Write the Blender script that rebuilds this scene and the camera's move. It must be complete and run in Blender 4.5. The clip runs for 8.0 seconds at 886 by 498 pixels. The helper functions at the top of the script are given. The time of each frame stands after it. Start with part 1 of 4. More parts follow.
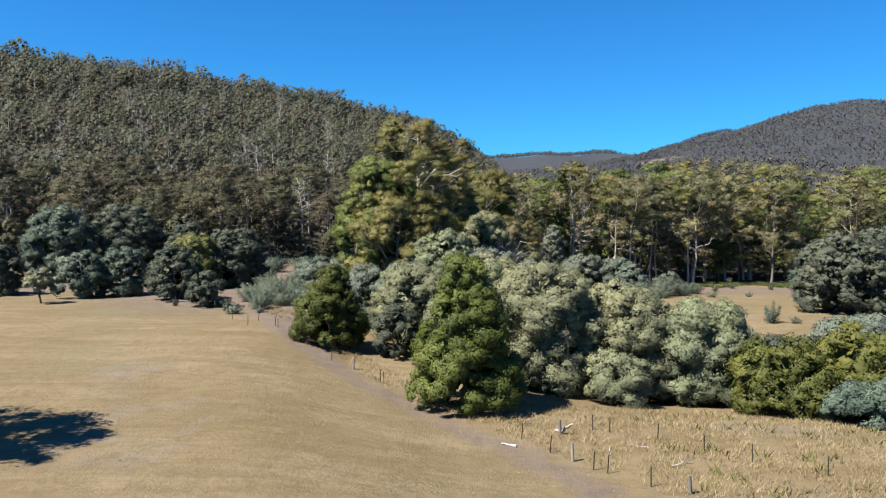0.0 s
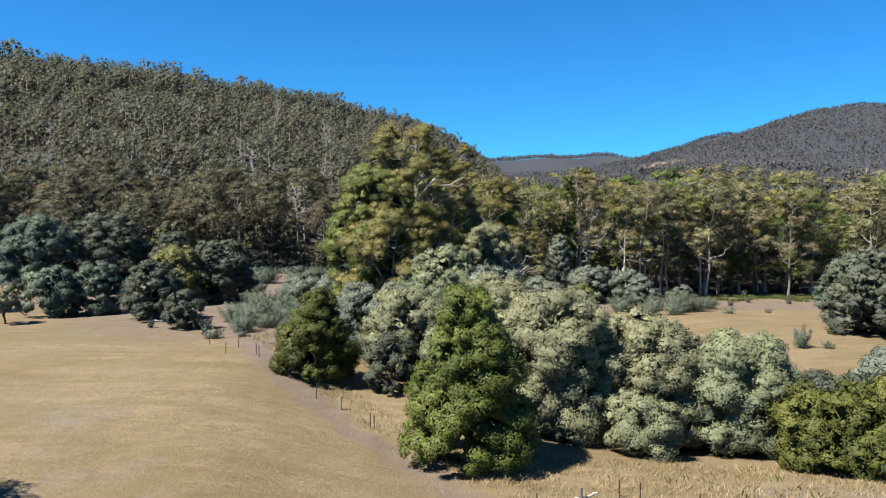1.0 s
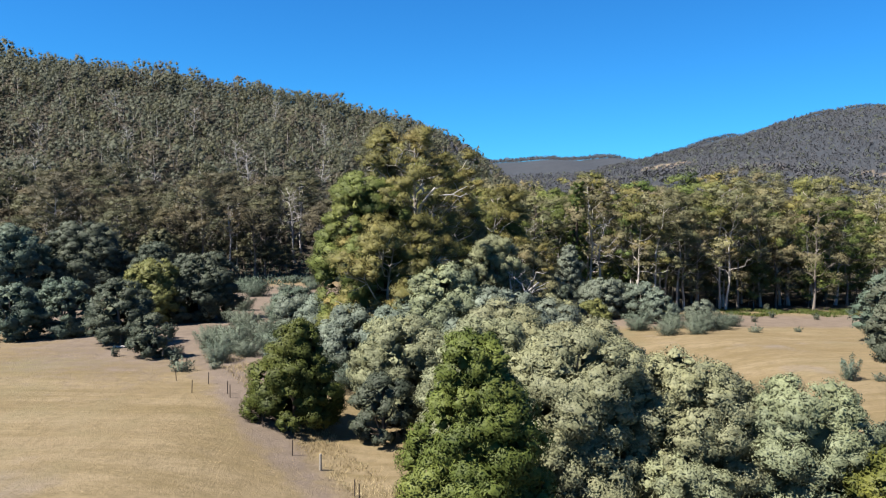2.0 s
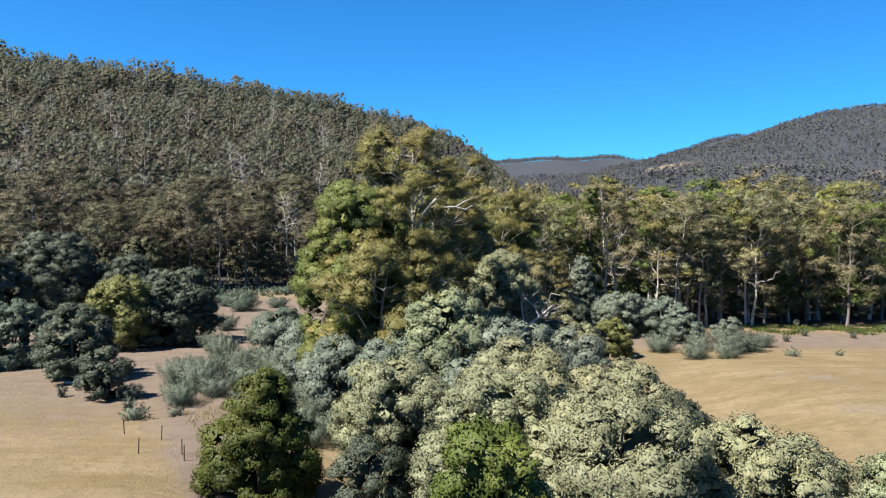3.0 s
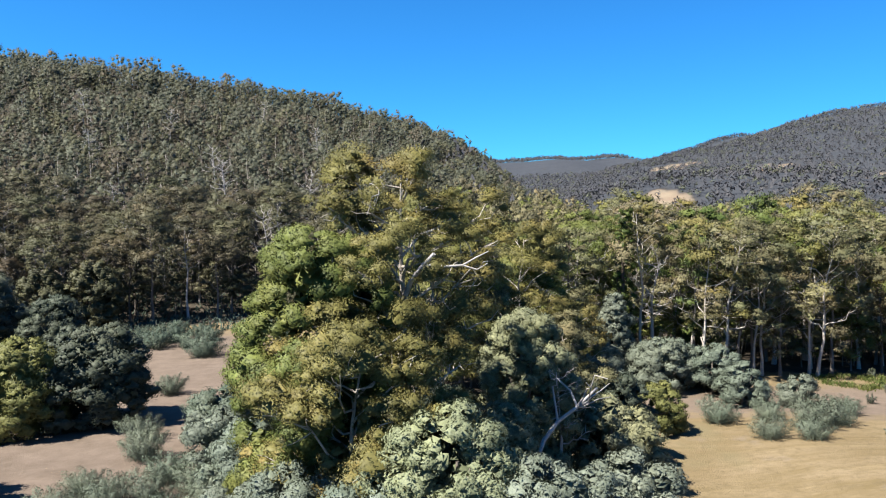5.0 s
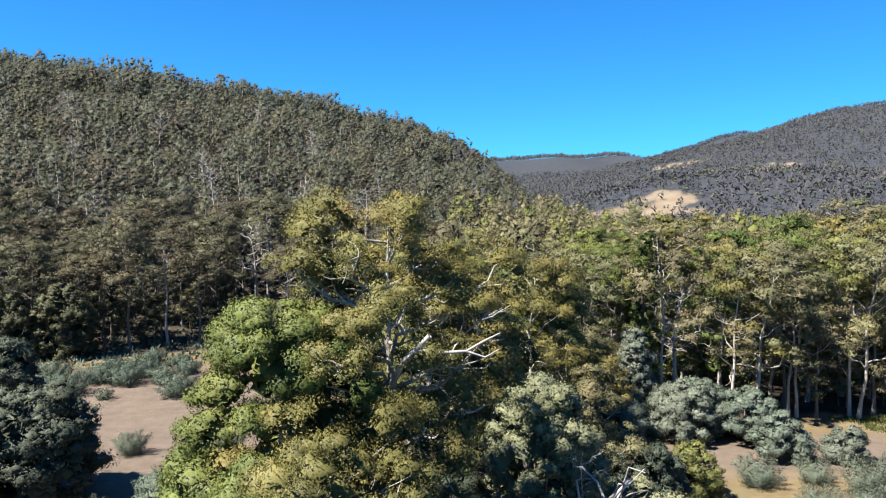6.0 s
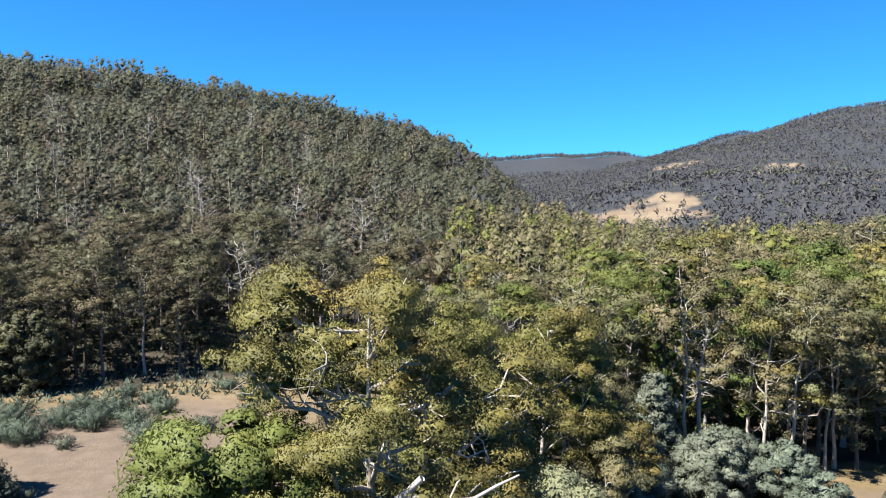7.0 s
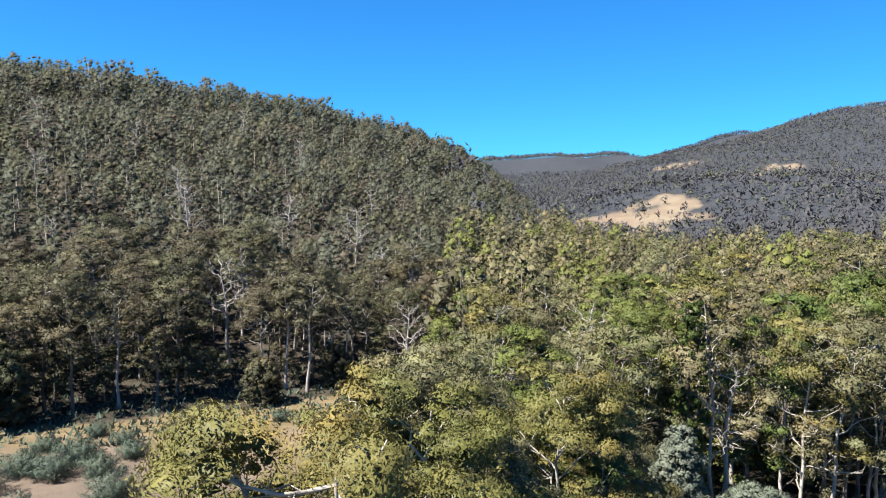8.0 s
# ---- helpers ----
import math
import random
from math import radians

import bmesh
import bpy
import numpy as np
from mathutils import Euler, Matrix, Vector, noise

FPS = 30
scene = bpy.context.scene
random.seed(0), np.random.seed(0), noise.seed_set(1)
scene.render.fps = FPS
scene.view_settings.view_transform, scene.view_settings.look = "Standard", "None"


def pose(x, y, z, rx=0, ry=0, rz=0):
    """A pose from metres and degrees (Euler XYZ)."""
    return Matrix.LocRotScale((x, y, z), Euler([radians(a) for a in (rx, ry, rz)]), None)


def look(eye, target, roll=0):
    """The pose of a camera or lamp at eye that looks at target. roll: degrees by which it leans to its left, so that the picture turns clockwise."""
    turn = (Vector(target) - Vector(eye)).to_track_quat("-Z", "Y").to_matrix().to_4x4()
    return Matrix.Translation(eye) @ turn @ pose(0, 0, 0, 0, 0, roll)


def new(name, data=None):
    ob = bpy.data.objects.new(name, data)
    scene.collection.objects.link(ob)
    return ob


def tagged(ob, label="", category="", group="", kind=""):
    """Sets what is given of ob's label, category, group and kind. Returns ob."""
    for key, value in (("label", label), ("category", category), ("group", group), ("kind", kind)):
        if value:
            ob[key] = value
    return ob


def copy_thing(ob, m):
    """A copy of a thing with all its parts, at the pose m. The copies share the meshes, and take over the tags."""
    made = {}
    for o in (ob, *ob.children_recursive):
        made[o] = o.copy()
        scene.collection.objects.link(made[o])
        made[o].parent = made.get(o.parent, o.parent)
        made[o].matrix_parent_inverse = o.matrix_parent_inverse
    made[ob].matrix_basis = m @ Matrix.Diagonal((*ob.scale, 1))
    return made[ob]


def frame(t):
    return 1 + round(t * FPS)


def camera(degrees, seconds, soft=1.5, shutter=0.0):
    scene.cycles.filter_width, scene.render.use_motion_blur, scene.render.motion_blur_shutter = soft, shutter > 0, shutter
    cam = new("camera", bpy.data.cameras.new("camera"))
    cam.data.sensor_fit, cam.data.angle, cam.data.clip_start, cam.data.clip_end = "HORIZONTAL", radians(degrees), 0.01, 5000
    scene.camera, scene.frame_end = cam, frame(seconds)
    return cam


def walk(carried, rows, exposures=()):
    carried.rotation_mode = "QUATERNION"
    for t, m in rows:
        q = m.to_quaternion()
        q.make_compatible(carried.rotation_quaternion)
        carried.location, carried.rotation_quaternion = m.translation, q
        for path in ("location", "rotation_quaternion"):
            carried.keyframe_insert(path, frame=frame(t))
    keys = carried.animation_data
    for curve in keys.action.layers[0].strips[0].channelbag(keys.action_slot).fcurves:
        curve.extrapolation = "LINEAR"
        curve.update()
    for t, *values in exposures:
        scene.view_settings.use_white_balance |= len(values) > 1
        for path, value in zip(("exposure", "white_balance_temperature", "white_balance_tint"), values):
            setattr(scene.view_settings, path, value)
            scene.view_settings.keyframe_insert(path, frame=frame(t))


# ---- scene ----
cam = camera(62.4, 8.0, soft=1.1)
METRES, EYE, TILT, LEAN, TURN = 100.0, 17.7, -3.5, 0.0, 0.0
ROWS = [
    (0.0, 0.0, 0.0, 0.0, 0.0, 0.0, -0.0),
    (0.5, 0.0006, 0.0395, 0.0099, 0.02, 0.09, -0.05),
    (1.0, 0.0011, 0.0911, 0.0204, 0.05, 0.18, -0.11),
    (1.5, 0.0017, 0.145, 0.0308, 0.12, 0.25, -0.15),
    (3.0, 0.0024, 0.3334, 0.0653, 0.45, 0.32, -0.16),
    (3.5, 0.0022, 0.3978, 0.0783, 0.53, 0.32, -0.18),
    (4.0, 0.0015, 0.4685, 0.0924, 0.58, 0.31, -0.19),
    (4.5, 0.0011, 0.5339, 0.1076, 0.61, 0.29, -0.22),
    (6.0, 0.0009, 0.7296, 0.1785, 0.67, 0.01, -0.19),
    (6.5, 0.0005, 0.7875, 0.2023, 0.66, -0.04, -0.23),
    (7.0, -0.0, 0.8476, 0.2268, 0.62, -0.09, -0.26),
    (7.5, -0.0005, 0.9022, 0.2497, 0.56, -0.15, -0.29),
    (8.0, -0.0014, 0.958, 0.2725, 0.5, -0.19, -0.33),
]
walk(cam, [(t, pose(0, 0, EYE, TILT, LEAN, TURN) @ pose(METRES * x, METRES * y, METRES * z, 90 + pitch, roll, yaw)) for t, x, y, z, yaw, pitch, roll in ROWS], ((0.0, 1.61), (1.5, 1.67), (3.0, 1.77), (4.5, 1.85), (6.0, 1.93), (8.0, 1.93)))

# ---- light: a clear midday sky and one sun, high behind the camera's left shoulder ----
SUN_AZ, SUN_EL = math.atan2(-0.90, -0.44), radians(55)
world = bpy.data.worlds.new("world")
scene.world = world
world.use_nodes = True
wn = world.node_tree.nodes
sky = wn.new("ShaderNodeTexSky")
sky.sky_type, sky.sun_disc = "NISHITA", False
sky.sun_elevation, sky.sun_rotation = SUN_EL, SUN_AZ % (2 * math.pi)
sky.air_density, sky.dust_density, sky.ozone_density, sky.altitude = 1.0, 0.0, 1.5, 300
deep = wn.new("ShaderNodeMix")
deep.data_type, deep.blend_type = "RGBA", "MULTIPLY"
deep.inputs[0].default_value, deep.inputs[7].default_value = 1.0, (0.19, 0.85, 1.52, 1)
world.node_tree.links.new(sky.outputs[0], deep.inputs[6])
world.node_tree.links.new(deep.outputs[2], wn["Background"].inputs[0])
wn["Background"].inputs[1].default_value = 0.034
sun_data = bpy.data.lights.new("sun", "SUN")
sun_data.energy, sun_data.angle, sun_data.color = 5.0, radians(0.5), (1.0, 0.94, 0.85)
sun = new("sun", sun_data)
to_sun = Vector((math.sin(SUN_AZ) * math.cos(SUN_EL), math.cos(SUN_AZ) * math.cos(SUN_EL), math.sin(SUN_EL)))
sun.matrix_world = look(to_sun * 300, (0, 0, 0))


# ---- the lie of the land ----
def ease(a, b, t):
    t = np.clip((t - a) / (b - a), 0, 1)
    return t * t * (3 - 2 * t)


def waves(x, y, size, seed):
    """A cheap smooth unevenness between about -1 and 1."""
    r = np.random.RandomState(seed)
    z = 0
    for k in range(5):
        a, p, f = r.uniform(0, 6.28), r.uniform(0, 6.28), (0.6 + 0.45 * k) * 6.28 / size
        z = z + np.sin(f * (x * math.cos(a) + y * math.sin(a)) + p) / (1 + 0.5 * k)
    return z / 2.2


def foot(x):
    return np.interp(x, [-500, -150, -60, 0, 40, 90], [150, 205, 238, 265, 300, 400])


def land(x, y):
    x, y = np.asarray(x, float), np.asarray(y, float)
    near = 0.18 * waves(x, y, 60, 3) + 0.05 * waves(x, y, 11, 4)
    # the pasture swells to the left of the fence; the creek flat lies some metres lower
    brow = -14 + np.clip(0.35 * (75 - y), 0, 12)
    swell = 2.7 * (1 - ease(brow - 10, brow + 10, x)) * (1 - ease(95, 200, y)) - 3.0 * ease(0, 25, x) * ease(52, 80, y) * (1 - ease(330, 520, y)) + 3.2 * ease(28, 50, x) * (1 - ease(120, 180, y)) * ease(52, 80, y)
    # the wooded hill that falls to the right
    crest_y = np.interp(x, [-500, -291, -187, -78, -26, 7, 33, 60, 90], [450, 480, 505, 550, 590, 620, 650, 680, 700])
    crest = np.interp(x, [-500, -291, -187, -78, -26, 7, 33, 60, 90, 120], [121, 109.5, 101, 87.5, 78, 67.5, 51, 29, 11, 0])
    f = foot(x)
    t = (y - f) / (crest_y - f)
    hill = crest * np.where(t < 1, np.clip(t, 0, 1) ** 1.12, np.clip(1 - 0.5 * (t - 1) ** 2, 0, 1))
    hill = hill + 1.6 * waves(x, y, 70, 5) * ease(0.1, 0.5, t) * ease(0, 30, crest)
    # the valley behind, with a knoll, and the two far ridges
    v = 0.05 * np.clip(y - 950, 0, 1500)
    knoll = 72 * np.exp(-0.5 * (((x - 470) / 205) ** 2 + ((y - 1120) / 185) ** 2))
    far = np.interp(x, [-2000, 240, 480, 620, 760, 880, 1300, 4000], [226, 230, 256, 243, 259, 232, 240, 245]) + 5 * waves(x, y, 900, 8)
    far = far * ease(1500, 3600, y)
    top = np.interp(x, [200, 420, 560, 660, 771, 1050, 1180, 1272, 1500, 1900, 4500], [60, 110, 150, 168, 198, 268, 318, 340, 326, 352, 360])
    mount = (top + 7 * waves(x, y, 260, 9)) * ease(900, 2450, y) * ease(100, 420, x)
    back = np.maximum(np.maximum(v + knoll, far), mount) + 5 * waves(x, y, 300, 7) * ease(600, 1200, y)
    return near * (1 - ease(250, 500, y)) + swell + np.maximum(hill, back)


# ---- materials ----
def material(name, rough=0.9):
    m = bpy.data.materials.new(name)
    m.use_nodes = True
    n = m.node_tree.nodes
    b = n["Principled BSDF"]
    b.inputs["Roughness"].default_value = rough
    b.inputs["Specular IOR Level"].default_value = 0.12
    return m, n, m.node_tree.links, b


def add_noise(n, l, vector, scale, detail=4.0, rough=0.6):
    t = n.new("ShaderNodeTexNoise")
    t.inputs["Scale"].default_value, t.inputs["Detail"].default_value, t.inputs["Roughness"].default_value = scale, detail, rough
    l.new(vector, t.inputs["Vector"])
    return t.outputs["Fac"]


def ramp(n, l, value, lo, hi):
    r = n.new("ShaderNodeMapRange")
    r.inputs["From Min"].default_value, r.inputs["From Max"].default_value = lo, hi
    l.new(value, r.inputs["Value"])
    return r.outputs["Result"]


def mix(n, l, fac, a, b, how="MIX"):
    m = n.new("ShaderNodeMix")
    m.data_type, m.blend_type = "RGBA", how
    for socket, value in ((m.inputs[0], fac), (m.inputs[6], a), (m.inputs[7], b)):
        if isinstance(value, (int, float)):
            socket.default_value = value
        elif isinstance(value, tuple):
            socket.default_value = (*value, 1)
        else:
            l.new(value, socket)
    return m.outputs[2]


def leaf_material(name, dark, light, tip, tip_share=0.35, patch=0.45, through_light=0.12, grain=7.0, soft=False):
    """Foliage: two greens in clumps, a third colour on some sprays, each spray and each tree a little different."""
    m, n, l, b = material(name, 0.55)
    geo, info = n.new("ShaderNodeNewGeometry"), n.new("ShaderNodeObjectInfo")
    clump = ramp(n, l, add_noise(n, l, geo.outputs["Position"], patch, 3), 0.36, 0.64)
    col = mix(n, l, clump, dark, light)
    tips = ramp(n, l, add_noise(n, l, geo.outputs["Position"], patch * 0.37, 4), 0.62 - 0.35 * tip_share, 0.86 - 0.3 * tip_share)
    col = mix(n, l, tips, col, tip)
    fine = add_noise(n, l, geo.outputs["Position"], grain, 3, 0.7)
    # Shade in the gaps between leaves, put into the colour by fine noise.
    col = mix(n, l, ramp(n, l, fine, 0.36, 0.62), mix(n, l, 1.0, col, (0.8, 0.8, 0.78) if soft else (0.74, 0.75, 0.73), "MULTIPLY"), col)
    bump = n.new("ShaderNodeBump")
    bump.inputs["Strength"].default_value, bump.inputs["Distance"].default_value = 0.12 if soft else 0.22, 0.9 / grain
    l.new(fine, bump.inputs["Height"])
    l.new(bump.outputs[0], b.inputs["Normal"])
    h = n.new("ShaderNodeHueSaturation")
    l.new(col, h.inputs["Color"])
    v = n.new("ShaderNodeMapRange")
    v.inputs["To Min"].default_value, v.inputs["To Max"].default_value = (0.86, 1.14) if soft else (0.84, 1.16)
    l.new(geo.outputs["Random Per Island"], v.inputs["Value"])
    hue = n.new("ShaderNodeMapRange")
    hue.inputs["To Min"].default_value, hue.inputs["To Max"].default_value = 0.475, 0.52
    l.new(info.outputs["Random"], hue.inputs["Value"])
    l.new(v.outputs[0], h.inputs["Value"])
    l.new(hue.outputs[0], h.inputs["Hue"])
    l.new(h.outputs[0], b.inputs["Base Color"])
    tr, mx = n.new("ShaderNodeBsdfTranslucent"), n.new("ShaderNodeMixShader")
    l.new(h.outputs[0], tr.inputs["Color"])
    mx.inputs[0].default_value = through_light
    l.new(b.outputs[0], mx.inputs[1])
    l.new(tr.outputs[0], mx.inputs[2])
    l.new(mx.outputs[0], n["Material Output"].inputs["Surface"])
    return m


def bark_material(name, base, streak, grain=1.6):
    m, n, l, b = material(name, 0.85)
    geo = n.new("ShaderNodeNewGeometry")
    st = n.new("ShaderNodeMapping")
    st.inputs["Scale"].default_value = (1, 1, 0.25)
    l.new(geo.outputs["Position"], st.inputs["Vector"])
    f = ramp(n, l, add_noise(n, l, st.outputs[0], grain, 5), 0.35, 0.7)
    col = mix(n, l, f, base, streak)
    l.new(mix(n, l, ramp(n, l, add_noise(n, l, geo.outputs["Position"], 9), 0.3, 0.8), col, mix(n, l, 1.0, col, (0.6, 0.58, 0.55), "MULTIPLY")), b.inputs["Base Color"])
    return m


LEAF = {
    "ballart": leaf_material("ballart_foliage", (0.0461, 0.059, 0.013), (0.1, 0.115, 0.0266), (0.13, 0.139, 0.0354)),
    "dark": leaf_material("dark_green_foliage", (0.0259, 0.0389, 0.00936), (0.0596, 0.0806, 0.0186), (0.0828, 0.0986, 0.0233)),
    "wattle": leaf_material("grey_green_wattle_foliage", (0.121, 0.13, 0.0775), (0.191, 0.2, 0.117), (0.219, 0.224, 0.114)),
    "silver": leaf_material("silver_wattle_foliage", (0.0902, 0.108, 0.0825), (0.141, 0.165, 0.128), (0.167, 0.189, 0.139)),
    "sage": leaf_material("sage_green_shrub_foliage", (0.0649, 0.0828, 0.059), (0.121, 0.148, 0.109), (0.159, 0.183, 0.13)),
    "olive": leaf_material("olive_wattle_foliage", (0.0727, 0.0828, 0.0259), (0.14, 0.148, 0.0518), (0.171, 0.174, 0.0622)),
    "teal": leaf_material("blue_green_foliage", (0.0475, 0.0686, 0.0523), (0.0977, 0.128, 0.095), (0.133, 0.162, 0.114)),
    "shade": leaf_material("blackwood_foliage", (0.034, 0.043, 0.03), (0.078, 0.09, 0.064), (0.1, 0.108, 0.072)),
    "bush": leaf_material("bright_bush_foliage", (0.0367, 0.049, 0.0122), (0.0796, 0.0952, 0.022), (0.122, 0.134, 0.0306)),
    "gum": leaf_material("gum_foliage", (0.0679, 0.0679, 0.0222), (0.158, 0.152, 0.0491), (0.213, 0.167, 0.0526), 0.35, 0.3, 0.12, 6, True),
    "gum_green": leaf_material("green_gum_foliage", (0.0479, 0.0638, 0.0171), (0.114, 0.137, 0.0388), (0.162, 0.162, 0.0479), 0.35, 0.3, 0.12, 6, True),
    "edge": leaf_material("forest_gum_foliage", (0.0697, 0.0699, 0.0362), (0.15, 0.146, 0.0733), (0.187, 0.156, 0.0767), 0.35, 0.3, 0.12, 4, True),
    "hill": leaf_material("hill_gum_foliage", (0.0632, 0.0691, 0.0497), (0.101, 0.11, 0.0778), (0.112, 0.108, 0.076), 0.3, 0.12, 0.33, 3.0, True),
    "hill_brown": leaf_material("brown_hill_gum_foliage", (0.0588, 0.0541, 0.0392), (0.102, 0.0927, 0.0661), (0.108, 0.09, 0.063), 0.4, 0.12, 0.33, 3.0, True),
    "hill_green": leaf_material("green_hill_gum_foliage", (0.0539, 0.0572, 0.0356), (0.1, 0.103, 0.0609), (0.113, 0.105, 0.0609), 0.3, 0.12, 0.33, 3.0, True),
    "foot": leaf_material("olive_woodland_gum_foliage", (0.0393, 0.0404, 0.0225), (0.0874, 0.0858, 0.0466), (0.112, 0.0928, 0.0505), 0.35, 0.2, 0.11, 4, True),
    "foot_brown": leaf_material("brown_woodland_gum_foliage", (0.0404, 0.036, 0.0225), (0.0874, 0.0775, 0.0466), (0.107, 0.0842, 0.0495), 0.35, 0.2, 0.11, 4, True),
    # Distant haze is put into this foliage as a blue-grey tint.
    "far": leaf_material("haze_tinted_gum_foliage", (0.043, 0.046, 0.053), (0.056, 0.058, 0.065), (0.066, 0.064, 0.068), 0.4, 0.01, 0.17, 0.6),
    "bracken": leaf_material("bracken_foliage", (0.035, 0.055, 0.013), (0.075, 0.1, 0.025), (0.1, 0.105, 0.03), 0.5, 0.6),
    "straw": leaf_material("dry_grass_blades", (0.217, 0.161, 0.0806), (0.307, 0.234, 0.129), (0.347, 0.287, 0.177), 0.4, 0.5),
}
BARK = {
    "white": bark_material("white_gum_bark", (0.432, 0.403, 0.36), (0.259, 0.23, 0.202)),
    "grey": bark_material("grey_bark", (0.194, 0.173, 0.151), (0.108, 0.09, 0.0792)),
    "brown": bark_material("brown_bark", (0.0936, 0.072, 0.0576), (0.0504, 0.0396, 0.0324)),
    "dead": bark_material("weathered_dead_wood", (0.403, 0.382, 0.367), (0.259, 0.238, 0.227)),
    "post": bark_material("weathered_grey_post", (0.216, 0.194, 0.173), (0.115, 0.101, 0.0864), 6),
    "steel": bark_material("rusty_dark_steel", (0.0504, 0.0396, 0.0324), (0.0288, 0.0216, 0.018), 8),
    "pale_post": bark_material("pale_timber_post", (0.302, 0.281, 0.245), (0.216, 0.194, 0.166), 6),
}


def ground_material():
    """Dry pasture with mown lines and worn ground, leaf litter under the woods, pale cleared slopes, far tree cover
    tinted with haze.
    """
    m, n, l, b = material("dry_pasture", 0.95)
    geo, at = n.new("ShaderNodeNewGeometry"), n.new("ShaderNodeVertexColor")
    at.layer_name = "cover"
    p = geo.outputs["Position"]
    rgb = n.new("ShaderNodeSeparateColor")
    l.new(at.outputs["Color"], rgb.inputs[0])
    grass = mix(n, l, ramp(n, l, add_noise(n, l, p, 0.09, 6), 0.35, 0.65), (0.118, 0.0885, 0.0475), (0.162, 0.126, 0.077))
    lines = n.new("ShaderNodeMapping")
    lines.inputs["Scale"].default_value, lines.inputs["Rotation"].default_value = (0.09, 0.75, 1), (0, 0, 0.16)
    l.new(p, lines.inputs["Vector"])
    grass = mix(n, l, ramp(n, l, add_noise(n, l, lines.outputs[0], 0.6, 6, 0.7), 0.44, 0.7), grass, (0.107, 0.081, 0.04))
    grass = mix(n, l, ramp(n, l, add_noise(n, l, lines.outputs[0], 1.1, 7, 0.75), 0.52, 0.8), grass, (0.18, 0.139, 0.08))
    grass = mix(n, l, ramp(n, l, add_noise(n, l, p, 0.055, 5), 0.58, 0.7), grass, (0.135, 0.112, 0.092))
    grass = mix(n, l, ramp(n, l, add_noise(n, l, p, 0.9, 8, 0.75), 0.48, 0.78), grass, (0.085, 0.0662, 0.0353))
    grass = mix(n, l, ramp(n, l, add_noise(n, l, p, 0.035, 4), 0.56, 0.72), grass, (0.114, 0.0979, 0.0547))
    dirt = mix(n, l, ramp(n, l, add_noise(n, l, p, 0.35, 7, 0.7), 0.3, 0.7), (0.086, 0.067, 0.051), (0.135, 0.106, 0.084))
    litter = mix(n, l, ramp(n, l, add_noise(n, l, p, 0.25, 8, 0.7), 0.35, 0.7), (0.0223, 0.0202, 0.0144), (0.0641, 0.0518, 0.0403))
    pale = mix(n, l, ramp(n, l, add_noise(n, l, p, 0.03, 6, 0.7), 0.35, 0.65), (0.166, 0.138, 0.0979), (0.125, 0.0907, 0.0641))
    f = ramp(n, l, add_noise(n, l, p, 0.4, 6, 0.7), 0.2, 0.8)
    def rough_edge(value):
        a = n.new("ShaderNodeMath")
        a.operation = "MULTIPLY_ADD"
        l.new(f, a.inputs[0])
        a.inputs[1].default_value = 0.5
        l.new(value, a.inputs[2])
        return ramp(n, l, a.outputs[0], 0.6, 0.9)
    col = mix(n, l, rough_edge(rgb.outputs[1]), grass, dirt)
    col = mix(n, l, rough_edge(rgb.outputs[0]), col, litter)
    col = mix(n, l, rough_edge(rgb.outputs[2]), col, pale)
    # Far tree cover; blue haze and shade between crowns are in this colour.
    hazed_canopy = mix(n, l, ramp(n, l, add_noise(n, l, p, 0.05, 8, 0.8), 0.3, 0.7), (0.022, 0.026, 0.032), (0.04, 0.043, 0.049))
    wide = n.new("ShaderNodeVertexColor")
    wide.layer_name = "hazed_canopy"
    col = mix(n, l, wide.outputs["Color"], col, hazed_canopy)
    l.new(col, b.inputs["Base Color"])
    bump = n.new("ShaderNodeBump")
    bump.inputs["Strength"].default_value, bump.inputs["Distance"].default_value = 0.7, 0.25
    l.new(add_noise(n, l, p, 2.2, 8, 0.75), bump.inputs["Height"])
    l.new(bump.outputs[0], b.inputs["Normal"])
    return m


# ---- mesh helpers ----
def quads(name, V, F, mats, index=None, smooth=False):
    """A mesh from arrays of vertices and of faces with three or four sides; columns four to six of V, if any, are the normals."""
    me = bpy.data.meshes.new(name)
    V, F = np.asarray(V, np.float32), np.asarray(F, np.int32)
    V, N = V[:, :3], V[:, 3:]
    me.vertices.add(len(V))
    me.vertices.foreach_set("co", V.ravel())
    me.loops.add(F.size)
    me.loops.foreach_set("vertex_index", F.ravel())
    me.polygons.add(len(F))
    me.polygons.foreach_set("loop_start", np.arange(0, F.size, F.shape[1], dtype=np.int32))
    for mt in mats:
        me.materials.append(mt)
    if index is not None:
        me.polygons.foreach_set("material_index", np.asarray(index, np.int32))
    if smooth:
        me.polygons.foreach_set("use_smooth", np.ones(len(F), bool))
    me.update(calc_edges=True)
    if N.size:
        me.attributes.new("custom_normal", "FLOAT_VECTOR", "POINT").data.foreach_set("vector", np.ascontiguousarray(N).ravel())
    return me


def thirds(f):
    """Four-sided faces cut into triangles."""
    return f if f.shape[1] == 3 else np.concatenate([f[:, :3], f[:, [0, 2, 3]]])


def join(parts):
    V, F, base = [], [], 0
    if len({f.shape[1] for _, f in parts}) > 1:
        parts = [(v, thirds(f)) for v, f in parts]
    for v, f in parts:
        V.append(v), F.append(f + base)
        base += len(v)
    return (np.concatenate(V), np.concatenate(F)) if V else (np.zeros((0, 3)), np.zeros((0, 4), int))


